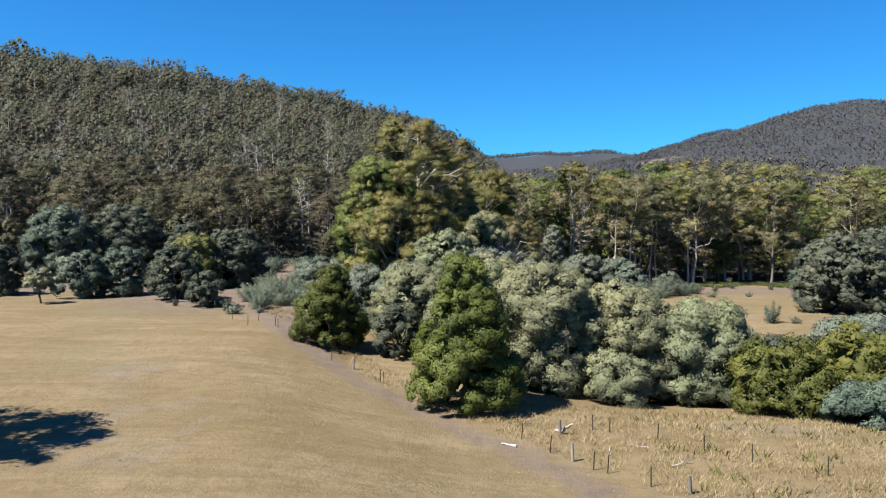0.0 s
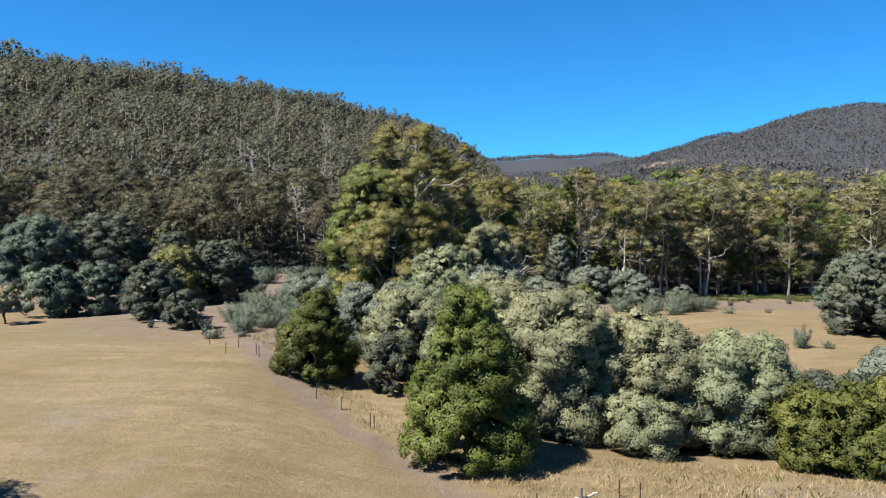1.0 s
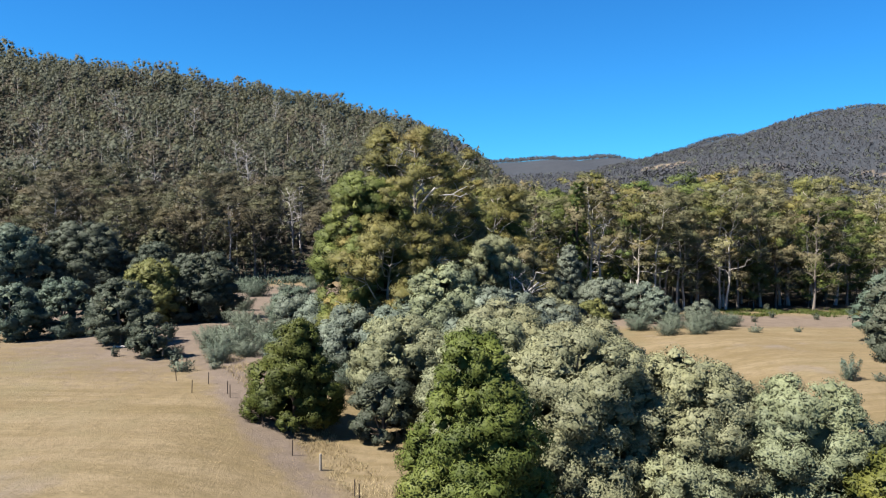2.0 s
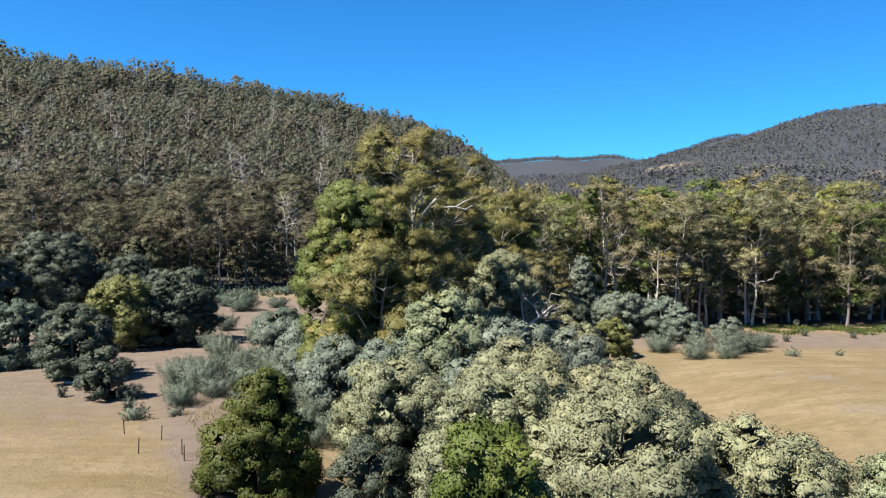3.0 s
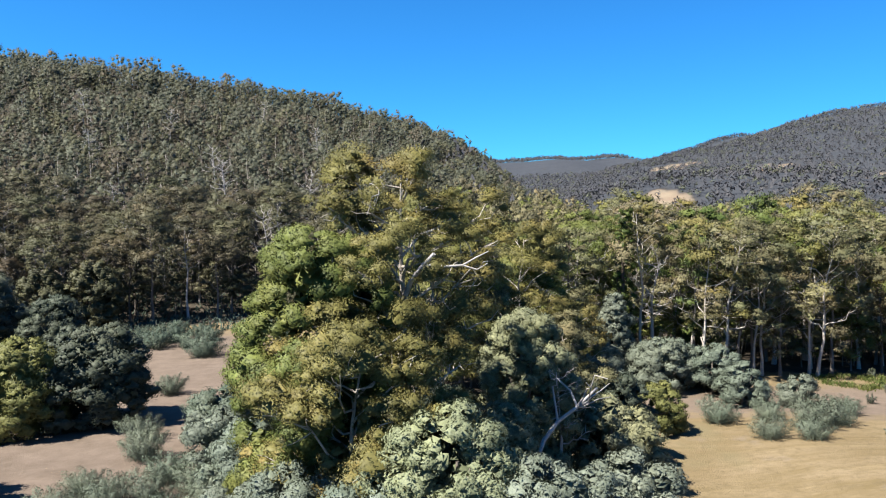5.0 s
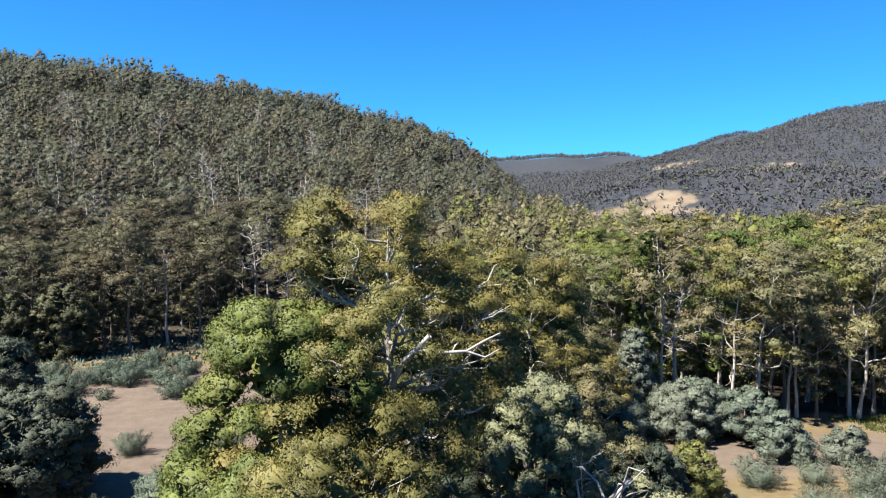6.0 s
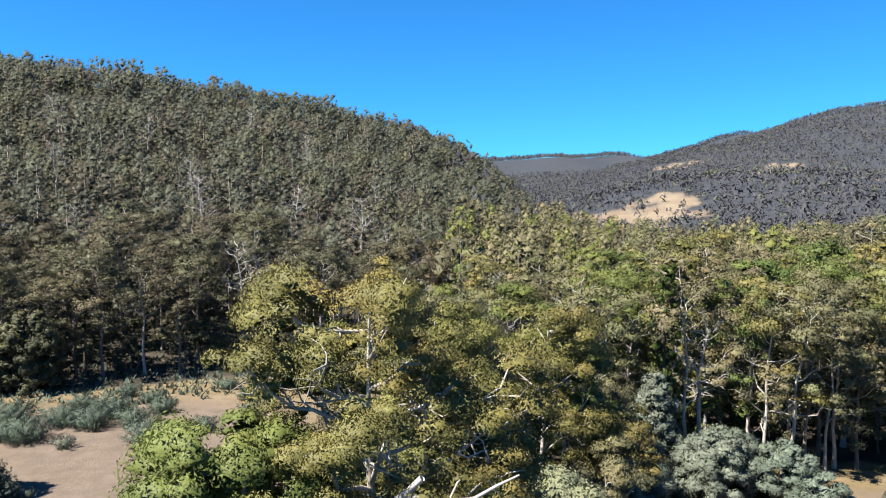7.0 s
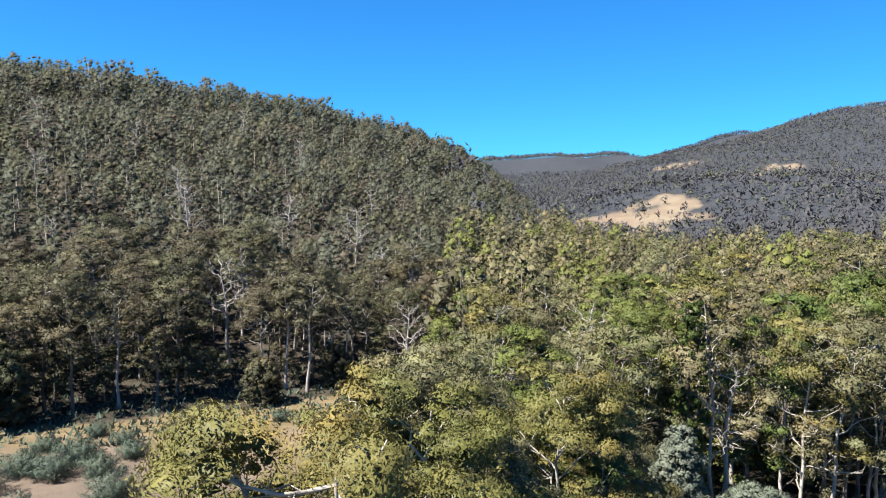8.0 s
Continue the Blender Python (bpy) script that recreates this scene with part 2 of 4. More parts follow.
def tube(points, radii, sides=6):
    """A tapered, bent limb through the points."""
    P, R = np.asarray(points, float), np.asarray(radii, float)
    d = np.gradient(P, axis=0)
    d /= np.linalg.norm(d, axis=1)[:, None] + 1e-9
    ref = np.where(np.abs(d[:, 2:3]) > 0.9, [[1.0, 0, 0]], [[0, 0, 1.0]])
    u = np.cross(d, ref)
    u /= np.linalg.norm(u, axis=1)[:, None] + 1e-9
    w = np.cross(d, u)
    a = np.arange(sides) * 2 * math.pi / sides
    V = P[:, None] + R[:, None, None] * (np.cos(a)[None, :, None] * u[:, None] + np.sin(a)[None, :, None] * w[:, None])
    k, n = len(P), sides
    i, j = np.meshgrid(np.arange(k - 1), np.arange(n), indexing="ij")
    F = np.stack([i * n + j, i * n + (j + 1) % n, (i + 1) * n + (j + 1) % n, (i + 1) * n + j], -1).reshape(-1, 4)
    return V.reshape(-1, 3), F


def unit(v):
    return v / (np.linalg.norm(v, axis=-1, keepdims=True) + 1e-9)


def sprays(r, C, N, length, width, droop=0.0, spread=0.8, side=None):
    """Leaf sprays: a slim pointed blade at each of C, roughly facing N; side: the way that the leafy mass faces there."""
    k = len(C)
    mass = unit(N)
    N = unit(mass + 0.55 * spread * r.normal(size=(k, 3)))
    U = unit(np.cross(N, r.normal(size=(k, 3))))
    U[:, 2] -= droop
    U = unit(U)
    W = unit(np.cross(N, U))
    s = r.uniform(0.6, 1.35, (k, 1))
    L, B = U * length * s * 0.5, W * width * s * 0.5
    V = np.stack([C + L - B, C + B + 0.2 * L, C - L + 0.3 * B], 1).reshape(-1, 3)
    return np.concatenate([V, np.repeat(unit((mass if side is None else side) + 0.28 * N), 3, 0)], 1), np.arange(3 * k).reshape(k, 3)


def bent(r, a, b, n, wob):
    """A crooked line from a to b."""
    t = np.linspace(0, 1, n)[:, None]
    P = np.asarray(a) * (1 - t) + np.asarray(b) * t
    o = np.cumsum(r.normal(size=(n, 3)), 0) * wob
    o = o - o[0] * (1 - t) - o[-1] * t
    return P + o


def ball(r, k):
    return unit(r.normal(size=(k, 3)))


def lumps_to_sprays(r, C, R, out, count, length, width, flat=0.75, droop=0.0, spread=0.7, under=-0.35, shell=(0.62, 0.6)):
    """Sprays on the outer sides of lumps C with radii R; out: which way each lump faces."""
    p = R ** 2 / np.sum(R ** 2)
    i = r.choice(len(C), int(count * 1.7), p=p)
    d = ball(r, len(i))
    keep = np.sum(d * out[i], 1) > under
    i, d = i[keep][:count], d[keep][:count]
    P = C[i] + d * (R[i] * (shell[0] + shell[1] * r.uniform(0, 1, len(i))))[:, None] * [1, 1, flat]
    return sprays(r, P, d, length, width, droop, spread, unit(0.6 * d + 0.6 * out[i]))


BLOB_A = np.arange(5) * 2 * math.pi / 5
BLOB = np.array([[math.cos(t) * math.cos(a + t), math.cos(t) * math.sin(a + t), math.sin(t)] for t in (-1.35, -0.35, 0.6, 1.4) for a in BLOB_A])
BLOB_F = np.array([[i * 5 + j, i * 5 + (j + 1) % 5, (i + 1) * 5 + (j + 1) % 5, (i + 1) * 5 + j] for i in range(3) for j in range(5)])


OCTA = np.array([[1.0, 0, 0], [0, 1, 0], [-1, 0, 0], [0, -1, 0], [0, 0, 1], [0, 0, -1]])
OCTA_F = np.array([[0, 1, 4], [1, 2, 4], [2, 3, 4], [3, 0, 4], [1, 0, 5], [2, 1, 5], [3, 2, 5], [0, 3, 5]])


def with_normals(V, C, out):
    """The corners of each lump with normals that point away from its middle and the way that its bough faces."""
    return np.concatenate([V, unit(0.6 * unit(V - np.asarray(C)[:, None]) + 0.6 * out[:, None])], -1).reshape(-1, 6)


def hearts(r, C, R, out, flat=0.7):
    """The leafy inside of a small lump, eight uneven faces."""
    a = r.uniform(0, 6.28, len(C))
    co, si = np.cos(a)[:, None], np.sin(a)[:, None]
    P = OCTA[None] * r.uniform(0.65, 1.35, (len(C), 6, 1))
    V = np.stack([P[..., 0] * co - P[..., 1] * si, P[..., 0] * si + P[..., 1] * co, P[..., 2] * flat], -1) * np.asarray(R)[:, None, None] + np.asarray(C)[:, None]
    F = OCTA_F[None] + (np.arange(len(C)) * 6)[:, None, None]
    return with_normals(V, C, out), F.reshape(-1, 3)


def cores(r, C, R, out, flat=0.75):
    """The leafy inside of each bough: a knobbly closed mass."""
    V = BLOB[None] * r.uniform(0.6, 1.3, (len(C), len(BLOB), 1)) * np.asarray(R)[:, None, None] * [1, 1, flat] + np.asarray(C)[:, None]
    F = BLOB_F[None] + (np.arange(len(C)) * len(BLOB))[:, None, None]
    return with_normals(V, C, out), F.reshape(-1, 4)


def dense_crown(r, h, rad, clear, count, leaf, shape="dome", lump=1.0, small=8):
    """A full crown that comes near the ground: boughs as large lumps, each with smaller ones on it."""
    n1 = int(np.clip(rad * h * 0.95, 14, 76))
    low = 0.07 if clear < 0.5 else 0.2
    k = np.arange(n1)
    t = low + (0.93 - low) * ((k + r.uniform(0.2, 0.8, n1)) / n1) ** (1.05 if shape == "cone" else 1.1)
    if shape == "cone":
        prof = np.clip(1 - t, 0, 1) ** 0.52 * (0.88 + 0.12 * np.clip(t * 5, 0, 1)) * 1.06
    else:
        prof = np.where(t > 0.4, np.sqrt(np.clip(1 - ((t - 0.4) / 0.6) ** 2, 0.02, 1)), 0.9 + 0.25 * t)
    big = rad * ((0.2 if shape == "cone" else 0.15) + 0.12 * prof) * (34 / (n1 + 8)) ** 0.25 * r.uniform(0.7, 1.4, n1)
    a = k * 2.39996 + r.uniform(-0.4, 0.4, n1)
    q = np.clip(rad * prof * r.uniform(0.74, 1.08, n1) - big * 0.75, 0, None)
    z = np.maximum(clear + (h - clear) * t - big * 0.3 * (t > 0.6), big * 0.55)
    B = np.stack([np.cos(a) * q, np.sin(a) * q, z], 1)
    O = unit(np.stack([np.cos(a), np.sin(a), 0.15 + 1.3 * t ** 2], 1))
    i = np.repeat(np.arange(n1), small)
    d = unit(ball(r, len(i)) + 0.75 * O[i])
    C = B[i] + d * big[i][:, None] * r.uniform(0.75, 1.08, (len(i), 1)) * [1, 1, 0.75]
    S = big[i] * r.uniform(0.35, 0.75, len(i)) * lump
    C[:, 2] = np.maximum(C[:, 2], S * 0.6)
    face = unit(d + 0.5 * O[i] + [0, 0, 0.25])
    v = lumps_to_sprays(r, C, S, face, count, leaf, leaf * 0.6, 0.8, 0.0, 0.45, -0.3, (0.8, 0.32))
    k2 = r.choice(n1, n1 // 2, replace=False)
    inner = B[k2] * [0.45, 0.45, 0.95]
    return join([cores(r, B, big * 0.5, O, 0.72), cores(r, inner, big[k2] * 0.8, O[k2], 0.9), hearts(r, C, S * 0.7, face), v]), B


def part(name, me, parent, label=""):
    ob = new(name, me)
    ob.parent = parent
    if label:
        ob["label"] = label
    return ob


def base(name, x, y, label, category, group="", turn=0.0, size=1.0):
    e = new(name)
    e.empty_display_size = 0.3
    e.matrix_basis = pose(x, y, float(land(x, y)), 0, 0, turn) @ Matrix.Scale(size, 4)
    return tagged(e, label, category, group)


def dense_tree(name, x, y, h, rad, leaf_kind, label, category, seed, clear=0.2, count=9000, leaf=0.26, shape="dome", bark="brown", lump=1.0, group="", squash=1.0, small=9):
    """A leafy tree or bush with a short trunk, some limbs inside and a crown of sprays."""
    r = np.random.RandomState(seed)
    e = base(name, x, y, label, category, group)
    (V, F), B = dense_crown(r, h, rad, clear, count, leaf, shape, lump, small)
    V[:, 1] *= squash
    V[:, 2] = np.maximum(V[:, 2], 0.02)
    part("crown", quads(name + "_crown", V, F, [LEAF[leaf_kind]]), e)
    tr = 0.028 * h + 0.03
    part("trunk", quads(name + "_trunk", *tube(bent(r, (0, 0, -0.4), (0.1 * rad * r.normal(), 0.1 * rad * r.normal(), h * 0.72), 7, 0.08), np.linspace(tr, tr * 0.25, 7), 8), [BARK[bark]], smooth=True), e)
    for k in r.choice(len(B), 5, replace=False):
        z0 = min(h * r.uniform(0.12, 0.35), B[k][2])
        part("limb", quads(name + "_limb", *tube(bent(r, (0, 0, z0), B[k], 5, 0.1), np.linspace(tr * 0.5, tr * 0.12, 5), 5), [BARK[bark]], smooth=True), e)
    return e


def gum_shape(r, h, rad, clear, limbs, twigs, tr, top_bias=0.0, lump=1.5):
    """The wood of a gum tree: trunk, limbs that fork into crooked branches, and the leafy ends."""
    lean = r.normal(size=2) * 0.03 * h
    T = bent(r, (0, 0, -0.5), (lean[0], lean[1], h * 0.93), 9, 0.009 * h)
    T[0, :2] *= 0.2
    R = tr * np.linspace(1, 0.12, 9) ** 1.1
    R[0] *= 1.35
    trunk, limb_parts, ends = tube(T, R, 8), [], []
    for k in range(limbs):
        t = clear / h + (0.92 - clear / h) * ((k + r.uniform(0, 0.8)) / limbs) ** (0.8 - 0.3 * top_bias)
        f = t * 8 / 0.96
        i = int(min(f, 7))
        p0 = T[i] + (T[i + 1] - T[i]) * (f - i)
        a = k * 2.39996 + r.uniform(-0.5, 0.5)
        reach = rad * r.uniform(0.65, 1.0) * (1 - 0.55 * max(0, (t - 0.45) / 0.55)) * (0.6 + 0.4 * min(1, (t - clear / h) * 5 + 0.3))
        rise = r.uniform(0.35, 0.95) * reach
        p1 = p0 + [math.cos(a) * reach, math.sin(a) * reach, rise]
        p1[2] = min(p1[2], h * 0.97)
        n = 6
        P = bent(r, p0, p1, n, 0.09 * reach)
        lr = max(0.03, tr * 0.46 * (1 - 0.58 * t))
        pieces = [tube(P, np.linspace(lr, lr * 0.3, n), 5)]
        ends.append((P[-1], lump * r.uniform(0.7, 1.1)))
        for j in range(twigs):
            g = r.randint(2, n)
            q = P[g] + unit(np.array([math.cos(a), math.sin(a), 0.5]) + r.normal(size=3) * 0.75) * reach * r.uniform(0.25, 0.5)
            q[2] = min(q[2], h)
            pieces.append(tube(bent(r, P[g], q, 4, 0.05 * reach), np.linspace(lr * 0.5, lr * 0.16, 4), 3))
            ends.append((q, lump * r.uniform(0.55, 1.15)))
        limb_parts.append(join(pieces))
    ends.append((T[-1] + [0, 0, 0.02 * h], lump * 1.1))
    return trunk, limb_parts, np.array([e[0] for e in ends]), np.array([e[1] for e in ends]), T


def gum_leaves(r, E, S, count, leaf, T, droop=0.5, flat=0.6, sub=2, core=0.62, slim=0.4, bare=0.0, each=1, spread=0.4):
    """Leaf sprays in close tufts round the branch ends."""
    i = np.repeat(np.flatnonzero(r.uniform(0, 1, len(E)) >= bare), sub)
    C = E[i] + ball(r, len(i)) * (S[i] * 0.75)[:, None] * [1, 1, 0.45] + S[i][:, None] * [0, 0, 0.3]
    R = S[i] * r.uniform(0.4, 0.85, len(i))
    axis = np.array([T[-1, 0] * 0.5, T[-1, 1] * 0.5, 0])
    out = unit((C - axis) * [1, 1, 0] + [0, 0, 1e-6]) * 0.5 + [0, 0, 0.6]
    v = lumps_to_sprays(r, C, R, unit(out), count, leaf, leaf * slim, flat, droop, spread, -0.3)
    return join([v, hearts(r, C[::each], R[::each] * core * 0.85, unit(out)[::each], flat)])


def gum_tree(name, x, y, h, rad, seed, leaf_kind, bark, label, clear=6.0, limbs=9, twigs=4, tr=0.4, count=9000, leaf=0.34, lump=1.6, group="", category="tree", whole=False, turn=0.0, flat=0.6, sub=2, top_bias=0.0, core=0.62, slim=0.4, bare=0.0):
    """A gum tree as a thing. whole: limbs and trunk in one part, for the trees of the woods."""
    r = np.random.RandomState(seed)
    e = base(name, x, y, label, category, group, turn)
    trunk, parts_, E, S, T = gum_shape(r, h, rad, clear, limbs, twigs, tr, top_bias, lump)
    if whole:
        part("trunk", quads(name + "_trunk", *join([trunk, *parts_]), [BARK[bark]], smooth=True), e)
    else:
        part("trunk", quads(name + "_trunk", *trunk, [BARK[bark]], smooth=True), e)
        for g in parts_:
            part("limb", quads(name + "_limb", *g, [BARK[bark]], smooth=True), e)
    if count:
        part("crown", quads(name + "_crown", *gum_leaves(r, E, S, count, leaf, T, flat=flat, sub=sub, core=core, slim=slim, bare=bare), [LEAF[leaf_kind]]), e)
    return e


def place(x, y, turn=0.0, size=1.0, lean=0.0):
    """A spot on the ground; lean: degrees off the upright."""
    return pose(x, y, float(land(x, y)), lean * math.sin(turn), lean * math.cos(turn), turn) @ Matrix.Scale(size, 4)


# ---- the ground: one sheet from behind the camera to the far ridges ----
def bare(x, y):
    """How far the ground is trodden bare or cleared, 0 to 1: the track by the fence and the worn patches."""
    line = np.interp(y, [20, 45, 60, 75, 90, 120, 150], [22, 12, 2, -8, -16, -26, -40])
    track = np.exp(-0.5 * ((x - line + 3) / 2.2) ** 2) * ease(28, 45, y) * (1 - ease(120, 150, y))
    left = np.exp(-0.5 * (((x + 80) / 9) ** 2 + ((y - 150) / 22) ** 2))
    mid = 1.1 * np.exp(-0.5 * (((x + 36) / 20) ** 2 + ((y - 150) / 38) ** 2)) + 0.5 * np.exp(-0.5 * (((x + 60) / 22) ** 2 + ((y - 200) / 14) ** 2))
    right = 0.9 * np.exp(-0.5 * (((x - 70) / 45) ** 2 + ((y - 172) / 9) ** 2))
    return np.clip(0.62 * track + left + mid + right, 0, 1)


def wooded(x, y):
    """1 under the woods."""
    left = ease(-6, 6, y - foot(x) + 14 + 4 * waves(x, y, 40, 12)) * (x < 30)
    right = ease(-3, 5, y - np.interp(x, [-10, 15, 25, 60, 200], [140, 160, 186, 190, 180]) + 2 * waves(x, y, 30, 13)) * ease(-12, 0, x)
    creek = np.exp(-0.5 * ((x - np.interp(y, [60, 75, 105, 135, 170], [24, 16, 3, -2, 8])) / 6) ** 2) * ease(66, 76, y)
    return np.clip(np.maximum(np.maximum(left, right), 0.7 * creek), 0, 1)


def cleared(x, y):
    """Pale open slopes in the valley behind."""
    z = 0
    for cx, cy, sx, sy in ((215, 930, 55, 60), (268, 985, 30, 40), (165, 900, 30, 30), (610, 2090, 60, 60), (706, 1750, 70, 50), (784, 1800, 50, 40), (845, 1550, 80, 60), (178, 1620, 50, 50)):
        z = np.maximum(z, 1.25 * np.exp(-0.5 * (((x - cx) / sx) ** 2 + ((y - cy) / sy) ** 2)))
    return np.clip((z + 0.34 * waves(x, y, 55, 21) + 0.3 * waves(x, y, 24, 22) - 0.45) * 2.6, 0, 1)


gy = np.concatenate([np.linspace(-160, 20, 20), np.linspace(21.5, 200, 130), 200 + 4400 * np.linspace(0.0, 1, 150)[1:] ** 1.9])
gu = np.linspace(-1, 1, 261)
gu = 0.55 * gu + 0.45 * gu ** 3
GX = gu[None, :] * (260 + 0.95 * np.clip(gy, 0, None))[:, None]
GY = np.repeat(gy[:, None], len(gu), 1)
GZ = land(GX, GY)
ni, nj = GX.shape
ii, jj = np.meshgrid(np.arange(ni - 1), np.arange(nj - 1), indexing="ij")
GF = np.stack([ii * nj + jj, ii * nj + jj + 1, (ii + 1) * nj + jj + 1, (ii + 1) * nj + jj], -1).reshape(-1, 4)
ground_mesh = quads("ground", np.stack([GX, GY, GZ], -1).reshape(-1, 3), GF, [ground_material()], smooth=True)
cover = ground_mesh.color_attributes.new("cover", "FLOAT_COLOR", "POINT")
pale = cleared(GX, GY)
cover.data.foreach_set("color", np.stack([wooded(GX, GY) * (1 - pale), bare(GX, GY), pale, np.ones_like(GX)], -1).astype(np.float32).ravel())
# Where the haze-tinted tree cover takes over, growing in with distance.
hazed_canopy = ground_mesh.color_attributes.new("hazed_canopy", "FLOAT_COLOR", "POINT")
hazed_far = ease(650, 900, GY) * (1 - pale)
hazed_canopy.data.foreach_set("color", np.stack([hazed_far, hazed_far, hazed_far, np.ones_like(GX)], -1).astype(np.float32).ravel())
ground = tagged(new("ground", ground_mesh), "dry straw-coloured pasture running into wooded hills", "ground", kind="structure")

# ---- trees and bushes of the pasture and the creek ----
WATTLE = "grey-green bushy wattle tree in full leaf on dry grass"
dense_tree("cherry_ballart_tree", 2.0, 63.5, 14.1, 4.9, "ballart", "dense yellow-green cone-shaped tree beside the fence line", "tree", 1, 0.0, 60000, 0.22, "cone", lump=0.85)
dense_tree("dark_bushy_tree", -13.2, 85, 9.9, 4.4, "dark", "dense dark green rounded tree on dry pasture", "tree", 2, 0.0, 34000, 0.24, "cone", lump=0.85)
dense_tree("olive_grey_bush", -5.2, 83.5, 6.4, 2.7, "shade", "olive-grey upright bush under the wattles", "bush", 3, 0.0, 9000, 0.24)
KIND = {"wattle": WATTLE, "silver": "silvery blue-green wattle tree beside the creek", "olive": "yellow-green wattle tree in the creek thicket", "shade": "dark grey-green bushy tree in the thicket", "teal": "blue-green leafy wattle tree on dry ground"}


def wattles(rows, seed, group, leaf, dense):
    for k, (x, y, h, rad, kind) in enumerate(rows):
        dense_tree("wattle_tree", x, y, h, rad, kind, KIND[kind], "tree", seed + k, 0.0, int(dense * rad * h * 0.85) + 1000, leaf, "dome", "grey", group=group, small=12)


wattles([(9.8, 75, 13.0, 5.8, "wattle"), (3.5, 82, 12.0, 5.0, "wattle"), (18.6, 76, 11.8, 6.0, "wattle"), (26.3, 73.5, 10.9, 5.6, "wattle"),
         (16.5, 70.5, 5.0, 3.6, "wattle"), (-4.0, 92, 10.2, 5.0, "wattle"), (6.0, 92, 12.0, 5.6, "wattle"), (14.0, 93, 11.6, 5.6, "wattle"),
         (9.5, 70.8, 2.9, 1.4, "shade"), (22, 84, 9.0, 5.0, "wattle")], 20, "wattles along the creek", 0.21, 1150)
wattles([(0.0, 107, 14.2, 5.4, "wattle"), (7.0, 104, 12.4, 5.0, "silver"), (-5.0, 105, 9.5, 4.4, "silver"), (-11.0, 110, 8.0, 4.5, "silver"),
         (8.0, 136, 17.6, 5.0, "wattle"), (13.0, 112, 10.5, 4.8, "silver"), (2.5, 97, 9.0, 4.6, "silver"), (20.5, 100, 8.2, 4.4, "shade"),
         (-17, 122, 7.0, 4.0, "silver"), (-22, 128, 6.0, 3.6, "silver"), (-16, 113, 5.0, 3.0, "silver"), (-24, 138, 6, 4, "teal")], 35, "wattles along the creek", 0.26, 720)
wattles([(17, 136.8, 9.35, 4.62, "wattle"), (15.2, 149.7, 7.39, 3.69, "wattle"), (19.5, 144.8, 10.6, 4.01, "shade"), (4, 127, 9, 4.5, "wattle"),
         (34.1, 179.1, 8.71, 4.98, "silver"), (42.6, 178, 8.14, 4.3, "silver"), (44, 169.6, 6.33, 3.39, "silver"), (52, 168.9, 4.75, 3.05, "silver"),
         (37.7, 184.8, 7.69, 4.86, "silver"), (22.5, 175.3, 9.02, 4.51, "silver"), (27.7, 157.1, 6.67, 3.51, "olive"), (13.4, 160.1, 9.65, 4.83, "wattle"), (0, 138, 8, 4.0, "shade")], 50, "wattles before the woods", 0.27, 560)
dense_tree("silver_wattle_tree", 27.7, 184, 16.2, 4.3, "silver", "tall pale silver wattle with a cone-shaped crown", "tree", 64, 0.0, 13000, 0.36, "cone", "grey")
for k, (x, y, h, rad, kind) in enumerate([(31, 65.5, 6.6, 4.8, "bush"), (39.5, 69, 6.6, 5.4, "bush"), (47, 64, 6.5, 5, "shade"), (36.5, 76, 5.8, 4.4, "shade"), (44, 77, 6, 4.8, "silver"), (56, 73, 7, 5, "bush"), (34.5, 59.5, 3.2, 3.0, "teal"), (40, 61, 3.8, 3.0, "teal"), (50, 85, 4.5, 4.5, "silver")]):
    dense_tree("green_bush", x, y, h, rad, kind, {"bush": "broad bright green bush at the edge of the pasture", "teal": "low blue-green bush at the edge of the pasture"}.get(kind, "broad grey-green bush beside the pasture"), "bush", 70 + k, 0.0, 13000, 0.28, group="bushes beside the pasture")
for k, (x, y, h, rad, kind) in enumerate([(65, 118, 13.2, 7.2, "shade"), (77, 124, 14.5, 7.5, "shade"), (90, 115, 14, 7.5, "shade"), (73, 136, 12, 6.5, "teal"), (101, 138, 15, 7.5, "shade")]):
    dense_tree("blackwood_tree", x, y, h, rad, kind, "dark grey-green spreading tree on the far side of the pasture", "tree", 85 + k, 0.0, 13000, 0.36, group="dark trees beside the pasture")
wattles([(-41.8, 145.2, 12.1, 6.5, "shade"), (-47.8, 140.2, 11, 4.96, "olive"), (-43.2, 117.6, 9.2, 4.3, "shade"), (-35.5, 108.1, 5.41, 2.53, "shade"),
         (-83.1, 159.4, 17.2, 7.17, "teal"), (-74.1, 171.1, 18, 8.58, "shade"), (-55.4, 126.1, 8.77, 4.12, "teal"), (-60.4, 121.8, 7.99, 4.08, "teal"), (-76.8, 125, 8.93, 4.46, "shade"), (-89.9, 139, 11, 5.5, "shade"), (-58.1, 167.2, 13.6, 4.85, "shade")], 95, "trees at the foot of the hill", 0.27, 420)
dense_tree("young_tree", -62, 112, 5.4, 2.3, "wattle", "small lone green tree with a bare stem on the pasture", "tree", 110, 1.2, 2500, 0.32)
gum_tree("shade_gum_tree", -40.5, 41.5, 22, 5.4, 12, "edge", "grey", "large gum that shades the pasture", 7, 14, 5, 0.4, 11000, 0.6, 2.2, category="gum tree", sub=2)

